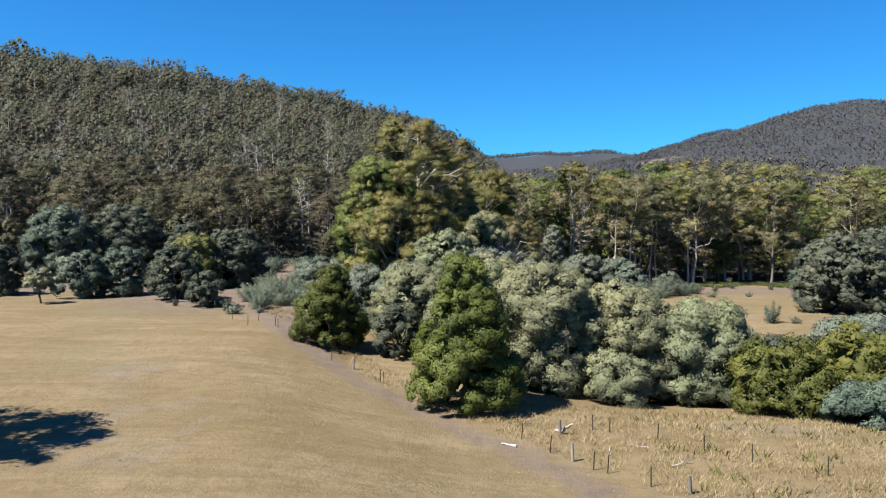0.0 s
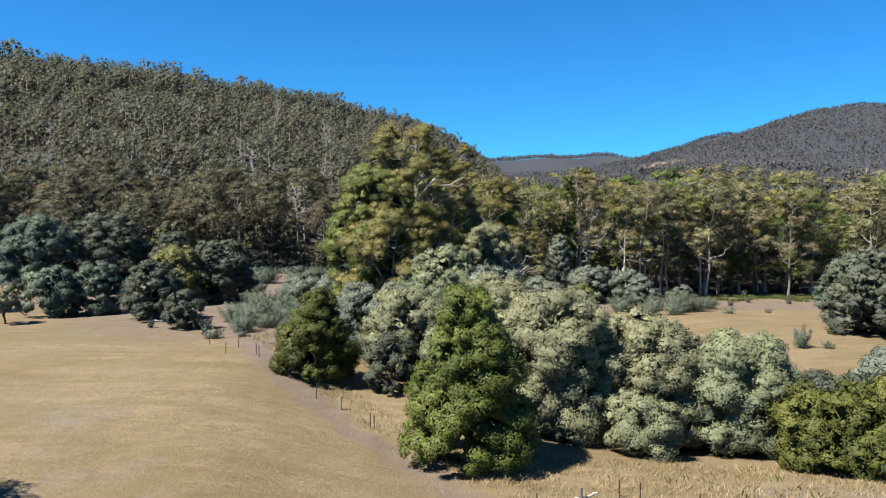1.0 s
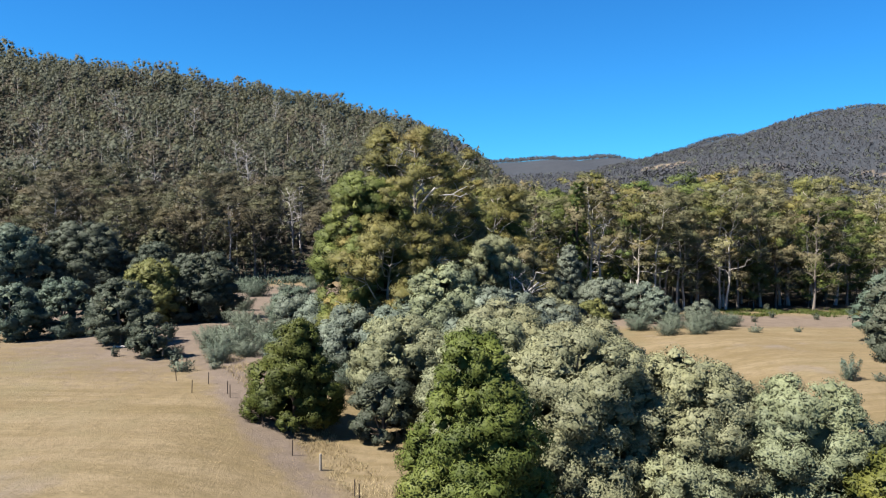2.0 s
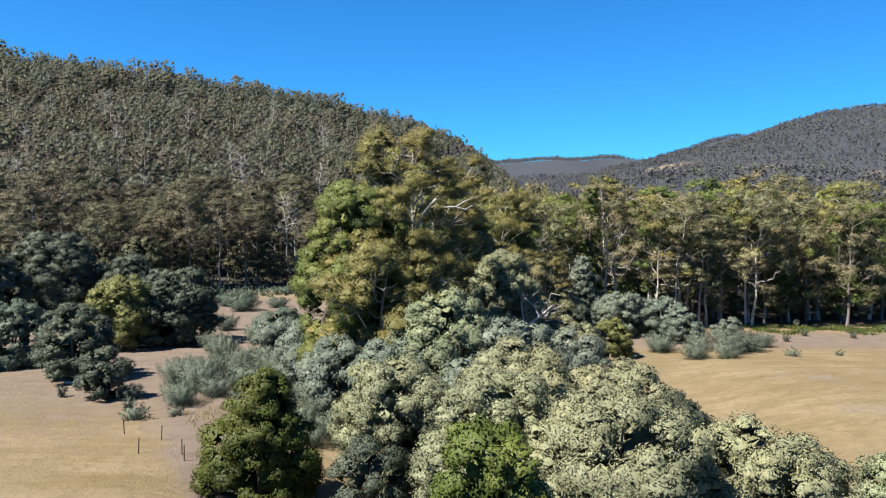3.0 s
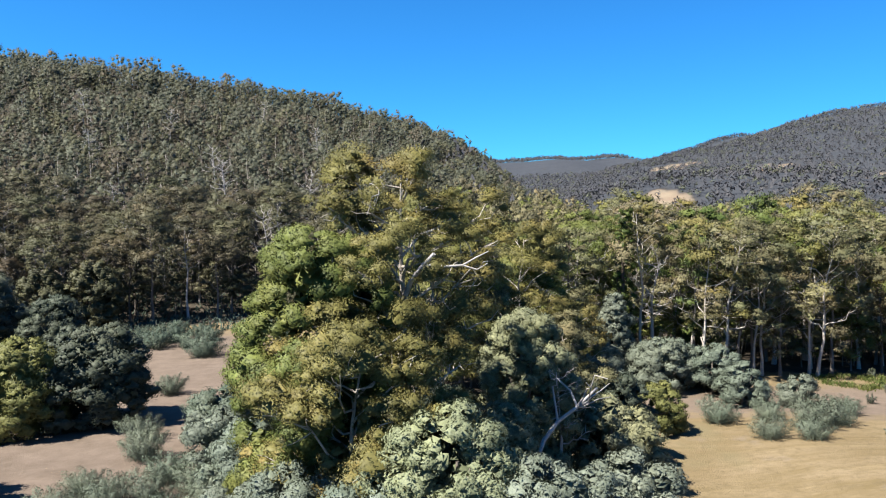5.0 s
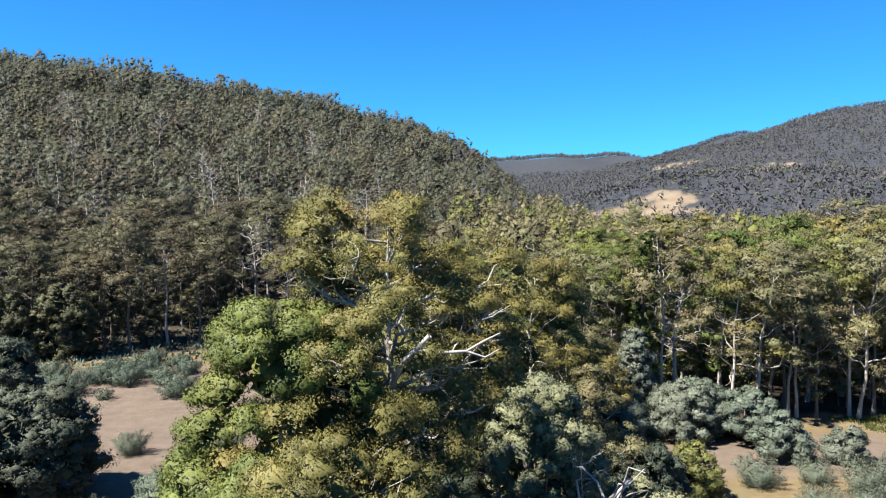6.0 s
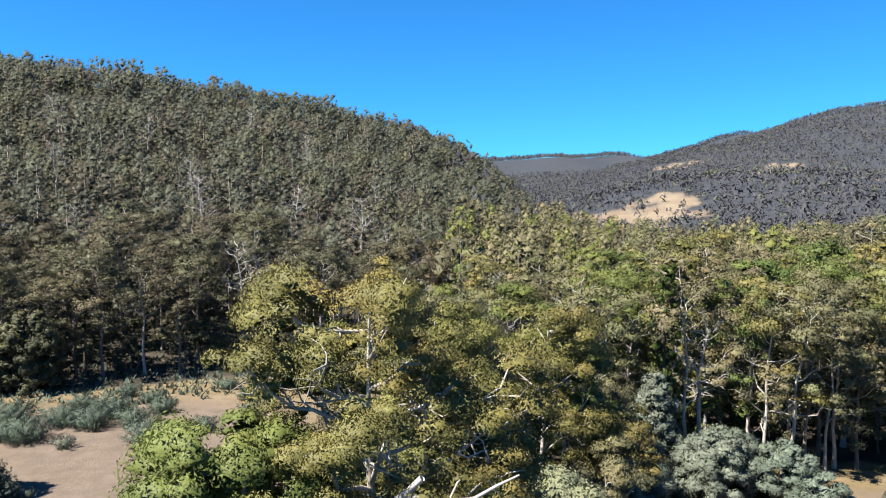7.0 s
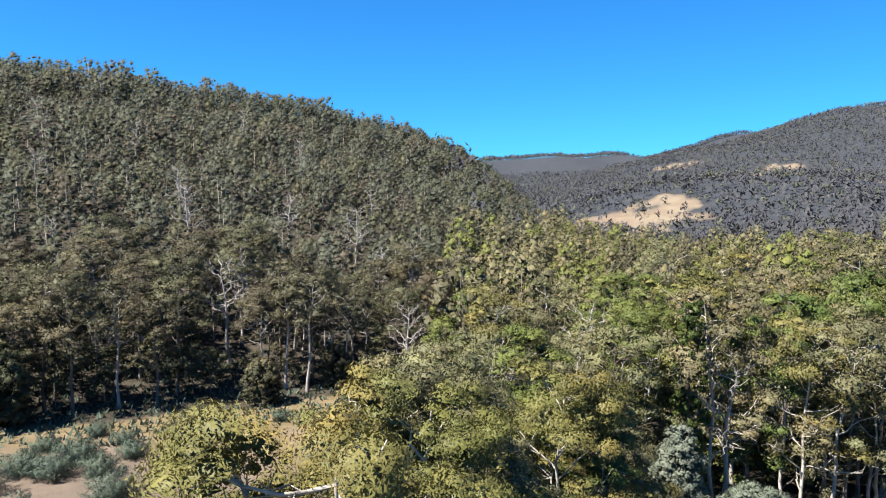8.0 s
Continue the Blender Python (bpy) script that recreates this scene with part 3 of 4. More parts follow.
# ---- the great gums in the middle ----
great_gum = gum_tree("manna_gum_tree", -4.6, 123.5, 31.8, 7.9, 5, "gum", "white", "great spreading gum with pale limbs and yellow-green leaves", 5, 34, 9, 0.6, 140000, 0.21, 1.5, category="gum tree", sub=3, flat=0.64, core=0.62, bare=0.38, slim=0.5)
broken = [tube(np.array([(0.2, -1.5, 17.8), (1.5, -4.5, 21.0), (2.6, -6.2, 22.4), (3.4, -6.5, 23.3)]), [0.26, 0.22, 0.18, 0.15], 7),
          tube(np.array([(2.6, -6.2, 22.4), (4.2, -6.6, 22.3), (5.6, -6.6, 22.4), (6.6, -6.6, 23.0), (7.6, -6.6, 23.5)]), [0.13, 0.115, 0.09, 0.07, 0.04], 6),
          tube(np.array([(5.6, -6.6, 22.4), (6.7, -6.9, 22.1), (7.5, -7.0, 22.6)]), [0.08, 0.06, 0.03], 5)]
part("dead_limb", quads("dead_limb", *join(broken), [BARK["dead"]], smooth=True), great_gum, "bleached broken dead limb")
gum_tree("manna_gum_tree", -2.5, 142, 28, 6.8, 14, "gum", "white", "spreading gum with pale limbs and olive leaves behind the great gum", 6, 26, 8, 0.45, 70000, 0.25, 1.55, category="gum tree", sub=3, flat=0.64, core=0.62, bare=0.36, slim=0.5)
dense_tree("green_gum_tree", -10.6, 119.5, 26, 7.0, "gum_green", "leafy bright green gum beside the great gum", "gum tree", 6, 0.0, 120000, 0.22, "dome", "white", small=12)
gum_tree("small_gum_tree", -7.5, 114, 18.5, 6.8, 7, "gum", "white", "many-stemmed gum with pale forked limbs and olive leaves", 1.5, 24, 8, 0.34, 90000, 0.21, 1.6, category="gum tree", sub=3, flat=0.75, core=0.8, bare=0.16, slim=0.5)
dense_tree("low_olive_tree", -7.0, 112.3, 9.5, 4.4, "gum", "bushy low yellow-green gum below the great gum", "gum tree", 17, 0.0, 30000, 0.24, "dome", "white", small=10)
gum_tree("olive_gum_tree", 1.0, 149, 26, 5.6, 8, "edge", "grey", "dull olive gum with bare grey limbs behind the great gum", 5, 18, 6, 0.36, 50000, 0.27, 1.8, category="gum tree", sub=3, core=0.5, bare=0.35, slim=0.5)
gum_tree("olive_gum_tree", -4.0, 152, 27, 6.5, 9, "edge", "white", "olive gum with pale limbs behind the great gum", 6, 16, 6, 0.36, 40000, 0.3, 1.8, category="gum tree", sub=3, core=0.5, bare=0.3, slim=0.5)
gum_tree("olive_gum_tree", 9.0, 160, 25, 7.0, 10, "gum", "white", "yellow-green gum with crooked white limbs", 6, 16, 6, 0.36, 40000, 0.3, 1.8, category="gum tree", sub=3, core=0.5, bare=0.3, slim=0.5)
gum_tree("umbrella_gum_tree", 10.5, 170, 20.5, 6.0, 15, "gum_green", "white", "gum with a flat bright yellow-green crown over bare limbs", 9, 14, 6, 0.34, 30000, 0.3, 2.0, category="gum tree", sub=3, core=0.55, slim=0.5, top_bias=0.9)
gum_tree("bright_green_gum_tree", 28.5, 206, 27, 6.5, 16, "gum_green", "grey", "bright green leafy gum at the wood's edge", 8, 16, 5, 0.3, 26000, 0.36, 2.2, category="gum tree", sub=3, core=0.6, slim=0.5)
for k, (x, y, h, kind) in enumerate(((13.5, 148, 15, "edge"), (17, 158, 16.5, "gum"), (19, 177, 16, "edge"), (5, 152, 18, "gum"), (14.5, 166, 17, "gum_green"))):
    gum_tree("low_gum_tree", x, y, h, 4.8, 120 + k, kind, "white", "low bushy gum with pale bare branches before the woods", 2, 12, 5, 0.24, 16000, 0.3, 1.6, group="low gums before the woods", category="gum tree", sub=2, core=0.5, bare=0.35, slim=0.5)

# ---- the edge of the woods: gums that can be told apart ----
def forest_prototypes(kinds):
    """The pattern trees, each itself the first of its kind in the woods."""
    out = []
    for k, (leaf_kind, bark, h, rad, clear, count, label, x, y) in enumerate(kinds):
        out.append(gum_tree("gum_tree", x, y, h, rad, 200 + k, leaf_kind, bark, label, clear, 15, 3, 0.33, int(count * 2.3), 0.42, 2.3, group="gums at the edge of the woods", whole=True, sub=2, top_bias=0.15, flat=0.62, bare=0.36, core=0.58, slim=0.55))
    return out


def scatter(seed, x0, x1, y0, y1, gap, inside, tries=40000):
    """Places no nearer than gap to one another, where inside(x, y) holds."""
    r, cells, out = np.random.RandomState(seed), {}, []
    for _ in range(tries):
        x, y = r.uniform(x0, x1), r.uniform(y0, y1)
        if not inside(x, y):
            continue
        c = (int(x // gap), int(y // gap))
        if any((x - p) ** 2 + (y - q) ** 2 < gap * gap for a in (-1, 0, 1) for b in (-1, 0, 1) for p, q in cells.get((c[0] + a, c[1] + b), ())):
            continue
        cells.setdefault(c, []).append((x, y))
        out.append((x, y))
    return out


def edge_right(x):
    return float(np.interp(x, [-2, 5, 14, 25, 60, 200], [154, 162, 184, 192, 193, 182])) + 3 * math.sin(x / 7.0) + 2 * math.sin(x / 3.1 + 1)


FRONT = ((43.9, 191.6), (44.0, 187.1), (47.1, 187.4), (51.3, 190.3), (53.6, 189.0), (55.8, 190.7), (64.2, 190.6), (64.9, 189.2), (58.8, 190.2), (76, 196), (82, 199), (89, 197))
RIGHT = forest_prototypes([
    ("edge", "white", 31, 6.5, 6.5, 2900, "tall slender gum with a white trunk at the wood's edge", 34.7, 191),
    ("gum_green", "grey", 30, 7.5, 4, 3600, "tall green-crowned gum at the wood's edge", 45, 195),
    ("edge", "grey", 28, 7.0, 3.5, 3200, "tall grey-barked gum with an olive crown", 56, 196),
    ("gum", "white", 32, 7.5, 5.5, 3300, "tall pale-limbed gum with yellow-green leaves", 67, 196),
    ("edge", "brown", 26, 6.5, 4, 3000, "brown-barked gum with a dull olive crown", 21, 188),
    ("gum_green", "grey", 25, 6.5, 3.5, 3200, "grey-barked gum with a bright green crown", 9, 180)])
LEFT = forest_prototypes([
    ("foot", "dead", 24, 6.0, 10, 2200, "grey-olive gum with a bare trunk at the foot of the hill", -62, 232),
    ("foot_brown", "grey", 21, 5.8, 8, 2100, "dull brown-olive gum at the foot of the hill", -75, 230),
    ("foot", "grey", 23, 6.0, 8, 2300, "olive gum with a tall bare trunk below the hill", -88, 226),
    ("foot_brown", "dead", 26, 6.0, 11, 2200, "pale-trunked thin-crowned gum below the hill", -34, 247)])
UNDER = [gum_tree("young_gum_tree", x, y, h, rad, 250 + k, kind, "grey", "young bushy gum under the tall trees", 1.0, 8, 3, 0.12, 3000, 0.4, 1.7, group="young gums at the edge of the woods", whole=True, sub=2)
         for k, (x, y, h, rad, kind) in enumerate([(28, 197, 11, 3.0, "edge"), (74, 198, 9, 3.0, "gum_green"), (-52, 243, 9, 3.0, "foot")])]
dead = gum_tree("dead_gum_tree", -49, 258, 25, 6.5, 300, "hill", "dead", "leafless dead white gum with a spreading crown", 8, 15, 7, 0.45, 0, group="dead gums", category="dead tree", whole=True)
for x, y, s, a in ((-93, 350, 0.85, 40), (-60, 300, 0.7, 100), (-120, 250, 0.75, 170), (30, 205, 1.0, 30), (-130, 400, 0.8, 250), (20, 215, 0.9, 200), (-30, 380, 0.7, 310), (60, 215, 1.0, 80), (-170, 330, 0.8, 10), (-70, 262, 0.7, 60), (-100, 246, 0.8, 140), (-35, 270, 0.6, 190), (-150, 290, 0.7, 20), (44, 203, 0.9, 260), (8, 200, 0.8, 120), (-8, 240, 0.8, 75), (-110, 300, 0.6, 30), (-140, 225, 0.8, 110), (26, 225, 1.0, 300), (75, 212, 0.9, 190), (-85, 270, 0.65, 330), (11.5, 133.5, 0.52, 15), (52, 197, 0.8, 45), (62, 200, 0.9, 210), (40, 198, 0.75, 300), (84, 199, 0.9, 20), (96, 200, 0.85, 130), (27, 199, 0.9, 170), (18, 186, 0.8, 230), (70, 204, 1.0, 340), (-26, 258, 0.7, 15), (-81, 324, 0.9, 33), (-140, 345, 0.8, 70), (-55, 345, 0.8, 150), (-30, 330, 0.9, 250), (-170, 400, 0.9, 300), (-10, 300, 0.9, 20), (3, 280, 1.0, 95), (-20, 300, 0.8, 130), (-65, 420, 0.9, 10), (-100, 450, 0.9, 200), (36, 192, 0.95, 111), (8, 172, 0.75, 222), (14, 176, 0.8, 99)):
    copy_thing(dead, place(x, y, a, s))
r = np.random.RandomState(11)
for x, y in scatter(31, -2, 135, 150, 262, 7.8, lambda x, y: edge_right(x) + 1 < y < edge_right(x) + 55 and y > 2 * x - 30 * 2):
    if min((x - p.location.x) ** 2 + (y - p.location.y) ** 2 for p in RIGHT) > 14 and not (23 < x < 40 and y < 197):
        copy_thing(RIGHT[r.choice(6, p=[0.24, 0.06, 0.36, 0.05, 0.25, 0.04] if x < 16 else [0.18, 0.32, 0.22, 0.07, 0.1, 0.11])], place(x, y, r.uniform(0, 360), r.uniform(0.72, 1.16) * (0.8 if x < 29 else 1), r.uniform(0, 5)))
for x, y in scatter(32, -200, 2, 190, 300, 7.3, lambda x, y: foot(x) - 8 < y < foot(x) + (26 if x > -45 else 46)):
    if min((x - p.location.x) ** 2 + (y - p.location.y) ** 2 for p in LEFT) > 12 and not (-53 < x < -40 and y < 263):
        copy_thing(LEFT[r.choice(4, p=[0.34, 0.3, 0.22, 0.14])], place(x, y, r.uniform(0, 360), r.uniform(0.7, 1.12), r.uniform(0, 4)))

for x, y in scatter(33, -2, 135, 155, 225, 5.0, lambda x, y: edge_right(x) + 5 < y < edge_right(x) + 26 and not (25 < x < 38 and y < 194)):
    copy_thing(UNDER[r.choice(2)], place(x, y, r.uniform(0, 360), r.uniform(0.5, 1.4), r.uniform(0, 8)))
for x, y in scatter(34, -190, 0, 190, 290, 8.0, lambda x, y: foot(x) - 3 < y < foot(x) + 14):
    copy_thing(UNDER[2], place(x, y, r.uniform(0, 360), r.uniform(0.5, 1.1)))

for k, (x, y) in enumerate(FRONT):
    copy_thing(RIGHT[(0, 3, 0, 2, 0)[k % 5]], place(x, y, 77 * k, 0.82 + 0.05 * (k % 4), 2 + k % 3))

# ---- the woods behind them: stuff ----
def stuff_wood(name, spots, patterns, leaf_kinds, shares, bark, seed, lo, hi, label):
    """One mesh of many trees: each takes a pattern, a size and one of the foliages."""
    r = np.random.RandomState(seed)
    xs = np.array(spots)
    zs = land(xs[:, 0], xs[:, 1])
    grow = 1 + 0.15 * waves(xs[:, 0], xs[:, 1], 45, seed)
    V, F, M, n = [], [], [], 0
    for (x, y), z, g in zip(spots, zs, grow):
        wood, leaves = patterns[r.randint(len(patterns))]
        wood = (np.concatenate([wood[0], unit(wood[0] * [1, 1, 0] + 1e-6)], 1), thirds(wood[1]))
        a, s = r.uniform(0, 6.28), g * r.uniform(lo, hi)
        rot = np.array([[math.cos(a), math.sin(a), 0], [-math.sin(a), math.cos(a), 0], [0, 0, r.uniform(0.85, 1.15)]]) * s
        which = 1 + r.choice(len(leaf_kinds), p=shares)
        for k, (v, f) in ((0, wood), (which, leaves)):
            if len(v):
                V.append(np.concatenate([v[:, :3] @ rot + [x, y, z], unit(v[:, 3:] @ rot)], 1)), F.append(f + n), M.append(np.full(len(f), k))
                n += len(v)
    me = quads(name, np.concatenate(V), np.concatenate(F), [BARK[bark], *(LEAF[k] for k in leaf_kinds)], np.concatenate(M))
    return tagged(new(name, me), label, "forest", kind="stuff")


def dome_patterns(seed, n, h, rad, low, tufts, count, leaf, size):
    """Trees for the woods, in arrays: a stem with a few limbs and an upright, knobbly crown of tufts."""
    out = []
    for k in range(n):
        r = np.random.RandomState(seed + k)
        top = np.array([0.5 * r.normal(), 0.5 * r.normal(), h])
        stick = [tube(bent(r, (0, 0, -0.5), top * [1, 1, 0.92], 4, 0.02 * h), np.array([0.011, 0.008, 0.005, 0.002]) * h, 3)]
        j = np.arange(tufts)
        t = (j + r.uniform(0.1, 0.9, tufts)) / tufts
        a = j * 2.39996 + r.uniform(-0.5, 0.5, tufts)
        q = rad * np.sqrt(np.clip(1 - (np.abs(t - 0.38) / 0.66) ** 2.2, 0.03, 1)) * r.uniform(0.45, 1.0, tufts)
        S = size * r.uniform(0.7, 1.3, tufts)
        E = np.stack([np.cos(a) * q, np.sin(a) * q, low + (h - low) * t - 0.4 * S], 1) + top * [1, 1, 0] * t[:, None]
        for g in r.choice(tufts, 4, replace=False):
            stick.append(tube(np.array([[0, 0, max(E[g][2] - 0.7 * q[g] - 0.5, low * 0.6)], E[g]]), [0.005 * h, 0.002 * h], 3))
        out_ = unit(E - [0, 0, low + 0.35 * (h - low)])
        face = unit(out_ + [0, 0, 0.5])
        v = lumps_to_sprays(r, E, S, face, count, leaf, leaf * 0.5, 0.9, 0.15, 0.6, -0.35, (0.6, 0.6))
        out.append((join(stick), join([v, hearts(r, E, S * 0.56, face, 0.9)])))
    return out


def on_hill(x, y):
    f = foot(x)
    c = np.interp(x, [-500, -291, -187, -78, -26, 7, 33, 60, 90], [450, 480, 505, 550, 590, 620, 650, 680, 700])
    return f + 22 < y < c + 14 and x > -0.72 * y + 10


hill_spots = scatter(41, -330, 75, 200, 720, 5.6, on_hill, 12000)
stuff_wood("hill_forest", hill_spots, dome_patterns(500, 14, 13.0, 4.5, 2.5, 18, 480, 0.66, 1.55), ["hill", "hill_brown", "hill_green"], [0.5, 0.17, 0.33], "dead", 42, 0.7, 1.2, "grey-olive dry gum forest covering the hillside")
crest_at = lambda x: float(np.interp(x, [-500, -291, -187, -78, -26, 7, 33, 60, 90], [450, 480, 505, 550, 590, 620, 650, 680, 700]))
crest_spots = scatter(47, -340, 75, 440, 720, 4.0, lambda x, y: crest_at(x) - 22 < y < crest_at(x) + 22, 14000)
stuff_wood("ridge_scrub", crest_spots, dome_patterns(560, 6, 12.5, 4.4, 0.5, 12, 320, 0.85, 1.7), ["hill", "hill_brown", "hill_green"], [0.5, 0.17, 0.33], "dead", 48, 0.62, 0.84, "low grey-olive scrub along the crest of the hill")
flat_spots = scatter(43, 0, 330, 200, 470, 6.0, lambda x, y: edge_right(x) + 50 < y and x < 0.72 * y + 5 and y < foot(x) + 70 + x, 3600)
stuff_wood("valley_forest", flat_spots, dome_patterns(520, 12, 26, 5.4, 8.0, 28, 800, 0.84, 1.75), ["edge", "gum_green", "foot"], [0.45, 0.3, 0.25], "grey", 44, 0.75, 1.02, "olive-green tall gum forest on the valley floor")
far_spots = scatter(45, -60, 1900, 440, 2650, 6.5, lambda x, y: -0.02 * y < x < 0.74 * y + 10 and y > 430 + 0.1 * x, 60000)
far_spots = [(x, y) for x, y in far_spots if cleared(np.array(x), np.array(y)) < (0.35 if (7 * x + 13 * y) % 10 > 1.6 else 2)]


def far_pattern(seed):
    """A distant tree: upright strokes of foliage round a stem too thin to see."""
    r = np.random.RandomState(seed)
    d = ball(r, 15)
    d = unit(d * [1, 1, 0.45])
    C = d * [3.4, 3.4, 5.0] + [0, 0, 6.5]
    return (np.zeros((0, 3)), np.zeros((0, 4), int)), sprays(r, C, d, 3.6, 2.1, 0.5, 0.4, unit(0.4 * d + [0, 0, 1]))


# Both far forests take the foliage with the haze in its colour.
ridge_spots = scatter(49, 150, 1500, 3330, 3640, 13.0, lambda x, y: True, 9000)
stuff_wood("ridge_forest", ridge_spots, [far_pattern(550 + k) for k in range(5)], ["far"], [1.0], "grey", 50, 1.1, 2.0, "forest along the farthest ridge, tinted blue-grey as by haze")
stuff_wood("distant_forest", far_spots, [far_pattern(540 + k) for k in range(8)], ["far", "hill"], [0.85, 0.15], "grey", 46, 0.6, 1.4, "dull grey-green forest on the distant hills, tinted as by haze")


# ---- shrubs ----
def plume_shrub(name, x, y, h, rad, seed, leaf_kind, label, group, plumes=12, count=1300, leaf=0.34):
    """A young wattle or low shrub: upright feathery plumes from one root."""
    r = np.random.RandomState(seed)
    e = base(name, x, y, label, "shrub", group)
    stems, V = [], []
    for k in range(plumes):
        a, q = k * 2.4, rad * math.sqrt((k + 0.5) / plumes)
        top = np.array([math.cos(a) * q, math.sin(a) * q, h * r.uniform(0.6, 1.0) * (1 - 0.35 * q / rad)])
        P = bent(r, (top[0] * 0.3, top[1] * 0.3, -0.1), top, 4, 0.05)
        stems.append(tube(P, np.linspace(0.035, 0.01, 4), 3))
        n = count // plumes
        t = r.uniform(0.12, 1.0, n)
        c = P[0] + (P[-1] - P[0]) * t[:, None]
        d = unit(r.normal(size=(n, 3)) * [1, 1, 0.4])
        c = c + d * (rad * (0.42 if rad > 2 else 0.5) * (1.2 - 0.85 * t) * r.uniform(0.2, 1, n))[:, None]
        c[:, 2] = np.maximum(c[:, 2], 0.05)
        away = unit(c - [0, 0, 0.25 * h])
        V.append(sprays(r, c, d + away + [0, 0, 0.3], leaf, leaf * 0.42, -0.35, 0.7, unit(0.35 * d + 0.7 * away + [0, 0, 0.2])))
    part("stem", quads(name + "_stem", *join(stems), [BARK["grey"]]), e)
    part("foliage", quads(name + "_foliage", *join(V), [LEAF[leaf_kind]]), e)
    return e


TEAL = [plume_shrub("teal_shrub", -44, 190, 5.0, 4.0, 401, "teal", "low feathery blue-green shrub on bare ground", "feathery shrubs", 22, 9000, 0.28),
        plume_shrub("teal_shrub", -61, 199, 4.2, 4.0, 402, "teal", "low feathery blue-green shrub on bare ground", "feathery shrubs", 20, 8000, 0.28)]
SILVER = [plume_shrub("sage_shrub", -26.7, 112.1, 4.2, 2.8, 403, "sage", "feathery grey-green shrub on dry grass", "feathery shrubs", 20, 9000, 0.2),
          plume_shrub("sage_shrub", 40.7, 152.5, 3.7, 3.0, 404, "sage", "feathery grey-green shrub on dry grass", "feathery shrubs", 20, 8000, 0.2)]
SMALL = [plume_shrub("small_shrub", 64, 171.2, 2.0, 0.8, 405, "shade", "small dark green shrub alone on dry grass", "small shrubs", 6, 500, 0.26),
         plume_shrub("small_shrub", -25.5, 112.7, 1.8, 1.4, 406, "sage", "small grey-green shrub on bare ground", "small shrubs", 8, 600, 0.28)]
CONE = plume_shrub("young_conifer_shrub", 48.7, 107.7, 3.8, 1.5, 407, "teal", "small cone-shaped blue-green shrub on dry grass", "", 9, 1500, 0.28)
for pat, rows in ((TEAL, ((-56, 198, 0.95), (-62.3, 191, 1.1), (-55.2, 204, 0.95), (-66.6, 192, 0.9), (-58.3, 216, 0.6), (-70, 200, 1.0), (-50, 199, 0.8), (-72, 186, 1.0), (-48, 206, 0.7), (-76, 194, 1.0), (-36, 214, 0.6), (-42, 222, 0.6), (-30, 225, 0.5), (-63, 209, 0.7), (-52, 212, 0.6), (-38, 196, 0.7), (-33, 204, 0.6))),
                  (SILVER, ((-30.5, 115.5, 0.894), (-24, 109.3, 0.799), (-27.8, 118.5, 0.852), (-21.7, 122.4, 0.906), (-18.2, 113.1, 0.639), (-25.3, 125.1, 0.906), (-17.6, 126.4, 1.02), (52, 158.2, 1.13), (48, 156.2, 1.3), (45.2, 150.8, 0.905), (-11.1, 113.6, 0.775), (-32.8, 108.3, 0.532), (-30.2, 131.5, 0.915), (-13.3, 101.6, 0.569), (37.3, 161, 1.13), (56.5, 164.4, 0.905), (-26.5, 105.5, 0.797), (-22.3, 114.3, 0.895), (-19.2, 119.5, 0.913), (-15.9, 119.5, 0.841), (-25.2, 120, 0.899), (-31.5, 122, 0.721), (-20.6, 107.1, 0.537), (-13.3, 117.2, 0.858), (-23.9, 134.8, 1.01), (-33.3, 138.1, 0.925), (-29, 144.9, 0.937), (-20.6, 143.3, 1.03), (-38.5, 160.3, 0.866), (-26.9, 160.3, 0.962), (44.1, 161, 0.905), (-12.5, 126.8, 0.964), (-16.6, 104.5, 0.921), (-14.1, 103.1, 0.847), (-18.2, 108.3, 0.91), (-12.4, 107.9, 0.957), (-9.8, 100.5, 0.879), (-15, 112.2, 0.937), (-19.8, 111.3, 0.812), (-12, 98, 0.7))),
                  (SMALL, ((70.7, 178, 0.961), (56.3, 152.3, 1.02), (24.6, 144.5, 0.679), (-19.4, 115.1, 0.998), (-16.4, 111.6, 0.926), (-54.9, 187.9, 1.39), (-54.5, 195.5, 1.1), (-28.9, 100.5, 1.06), (-30.9, 103.7, 0.884), (52, 107, 0.7), (79.1, 175.7, 1.02), (64.4, 153.1, 0.679), (-39.9, 108.3, 0.799), (-25.6, 101.8, 0.707), (74.6, 189.3, 1.02), (90.5, 182.5, 1.02)))):
    for k, (x, y, s) in enumerate(rows):
        copy_thing(pat[k % len(pat)], place(x, y, 67 * k, s))
dark_bush = dense_tree("dark_forest_bush", -78, 220, 15.5, 6.2, "foot", "dark green rounded tree before the hill forest", "tree", 410, 0.0, 8000, 0.42, group="dark trees below the hill", small=6)
for x, y, s in ((-88, 217, 0.9), (-104, 208, 0.9), (-36, 236, 0.6), (-24, 250, 0.6), (6, 178, 0.8), (-12, 170, 0.7), (-120, 200, 0.9), (-16, 196, 0.7)):
    copy_thing(dark_bush, place(x, y, 50 * s * x, s))

# a dark column of growth on a gum beside the white-trunked one
dense_tree("dark_columnar_tree", 30.4, 189.5, 32, 2.3, "dark", "tall narrow dark green column of a tree", "tree", 411, 2.0, 5000, 0.6, small=6)

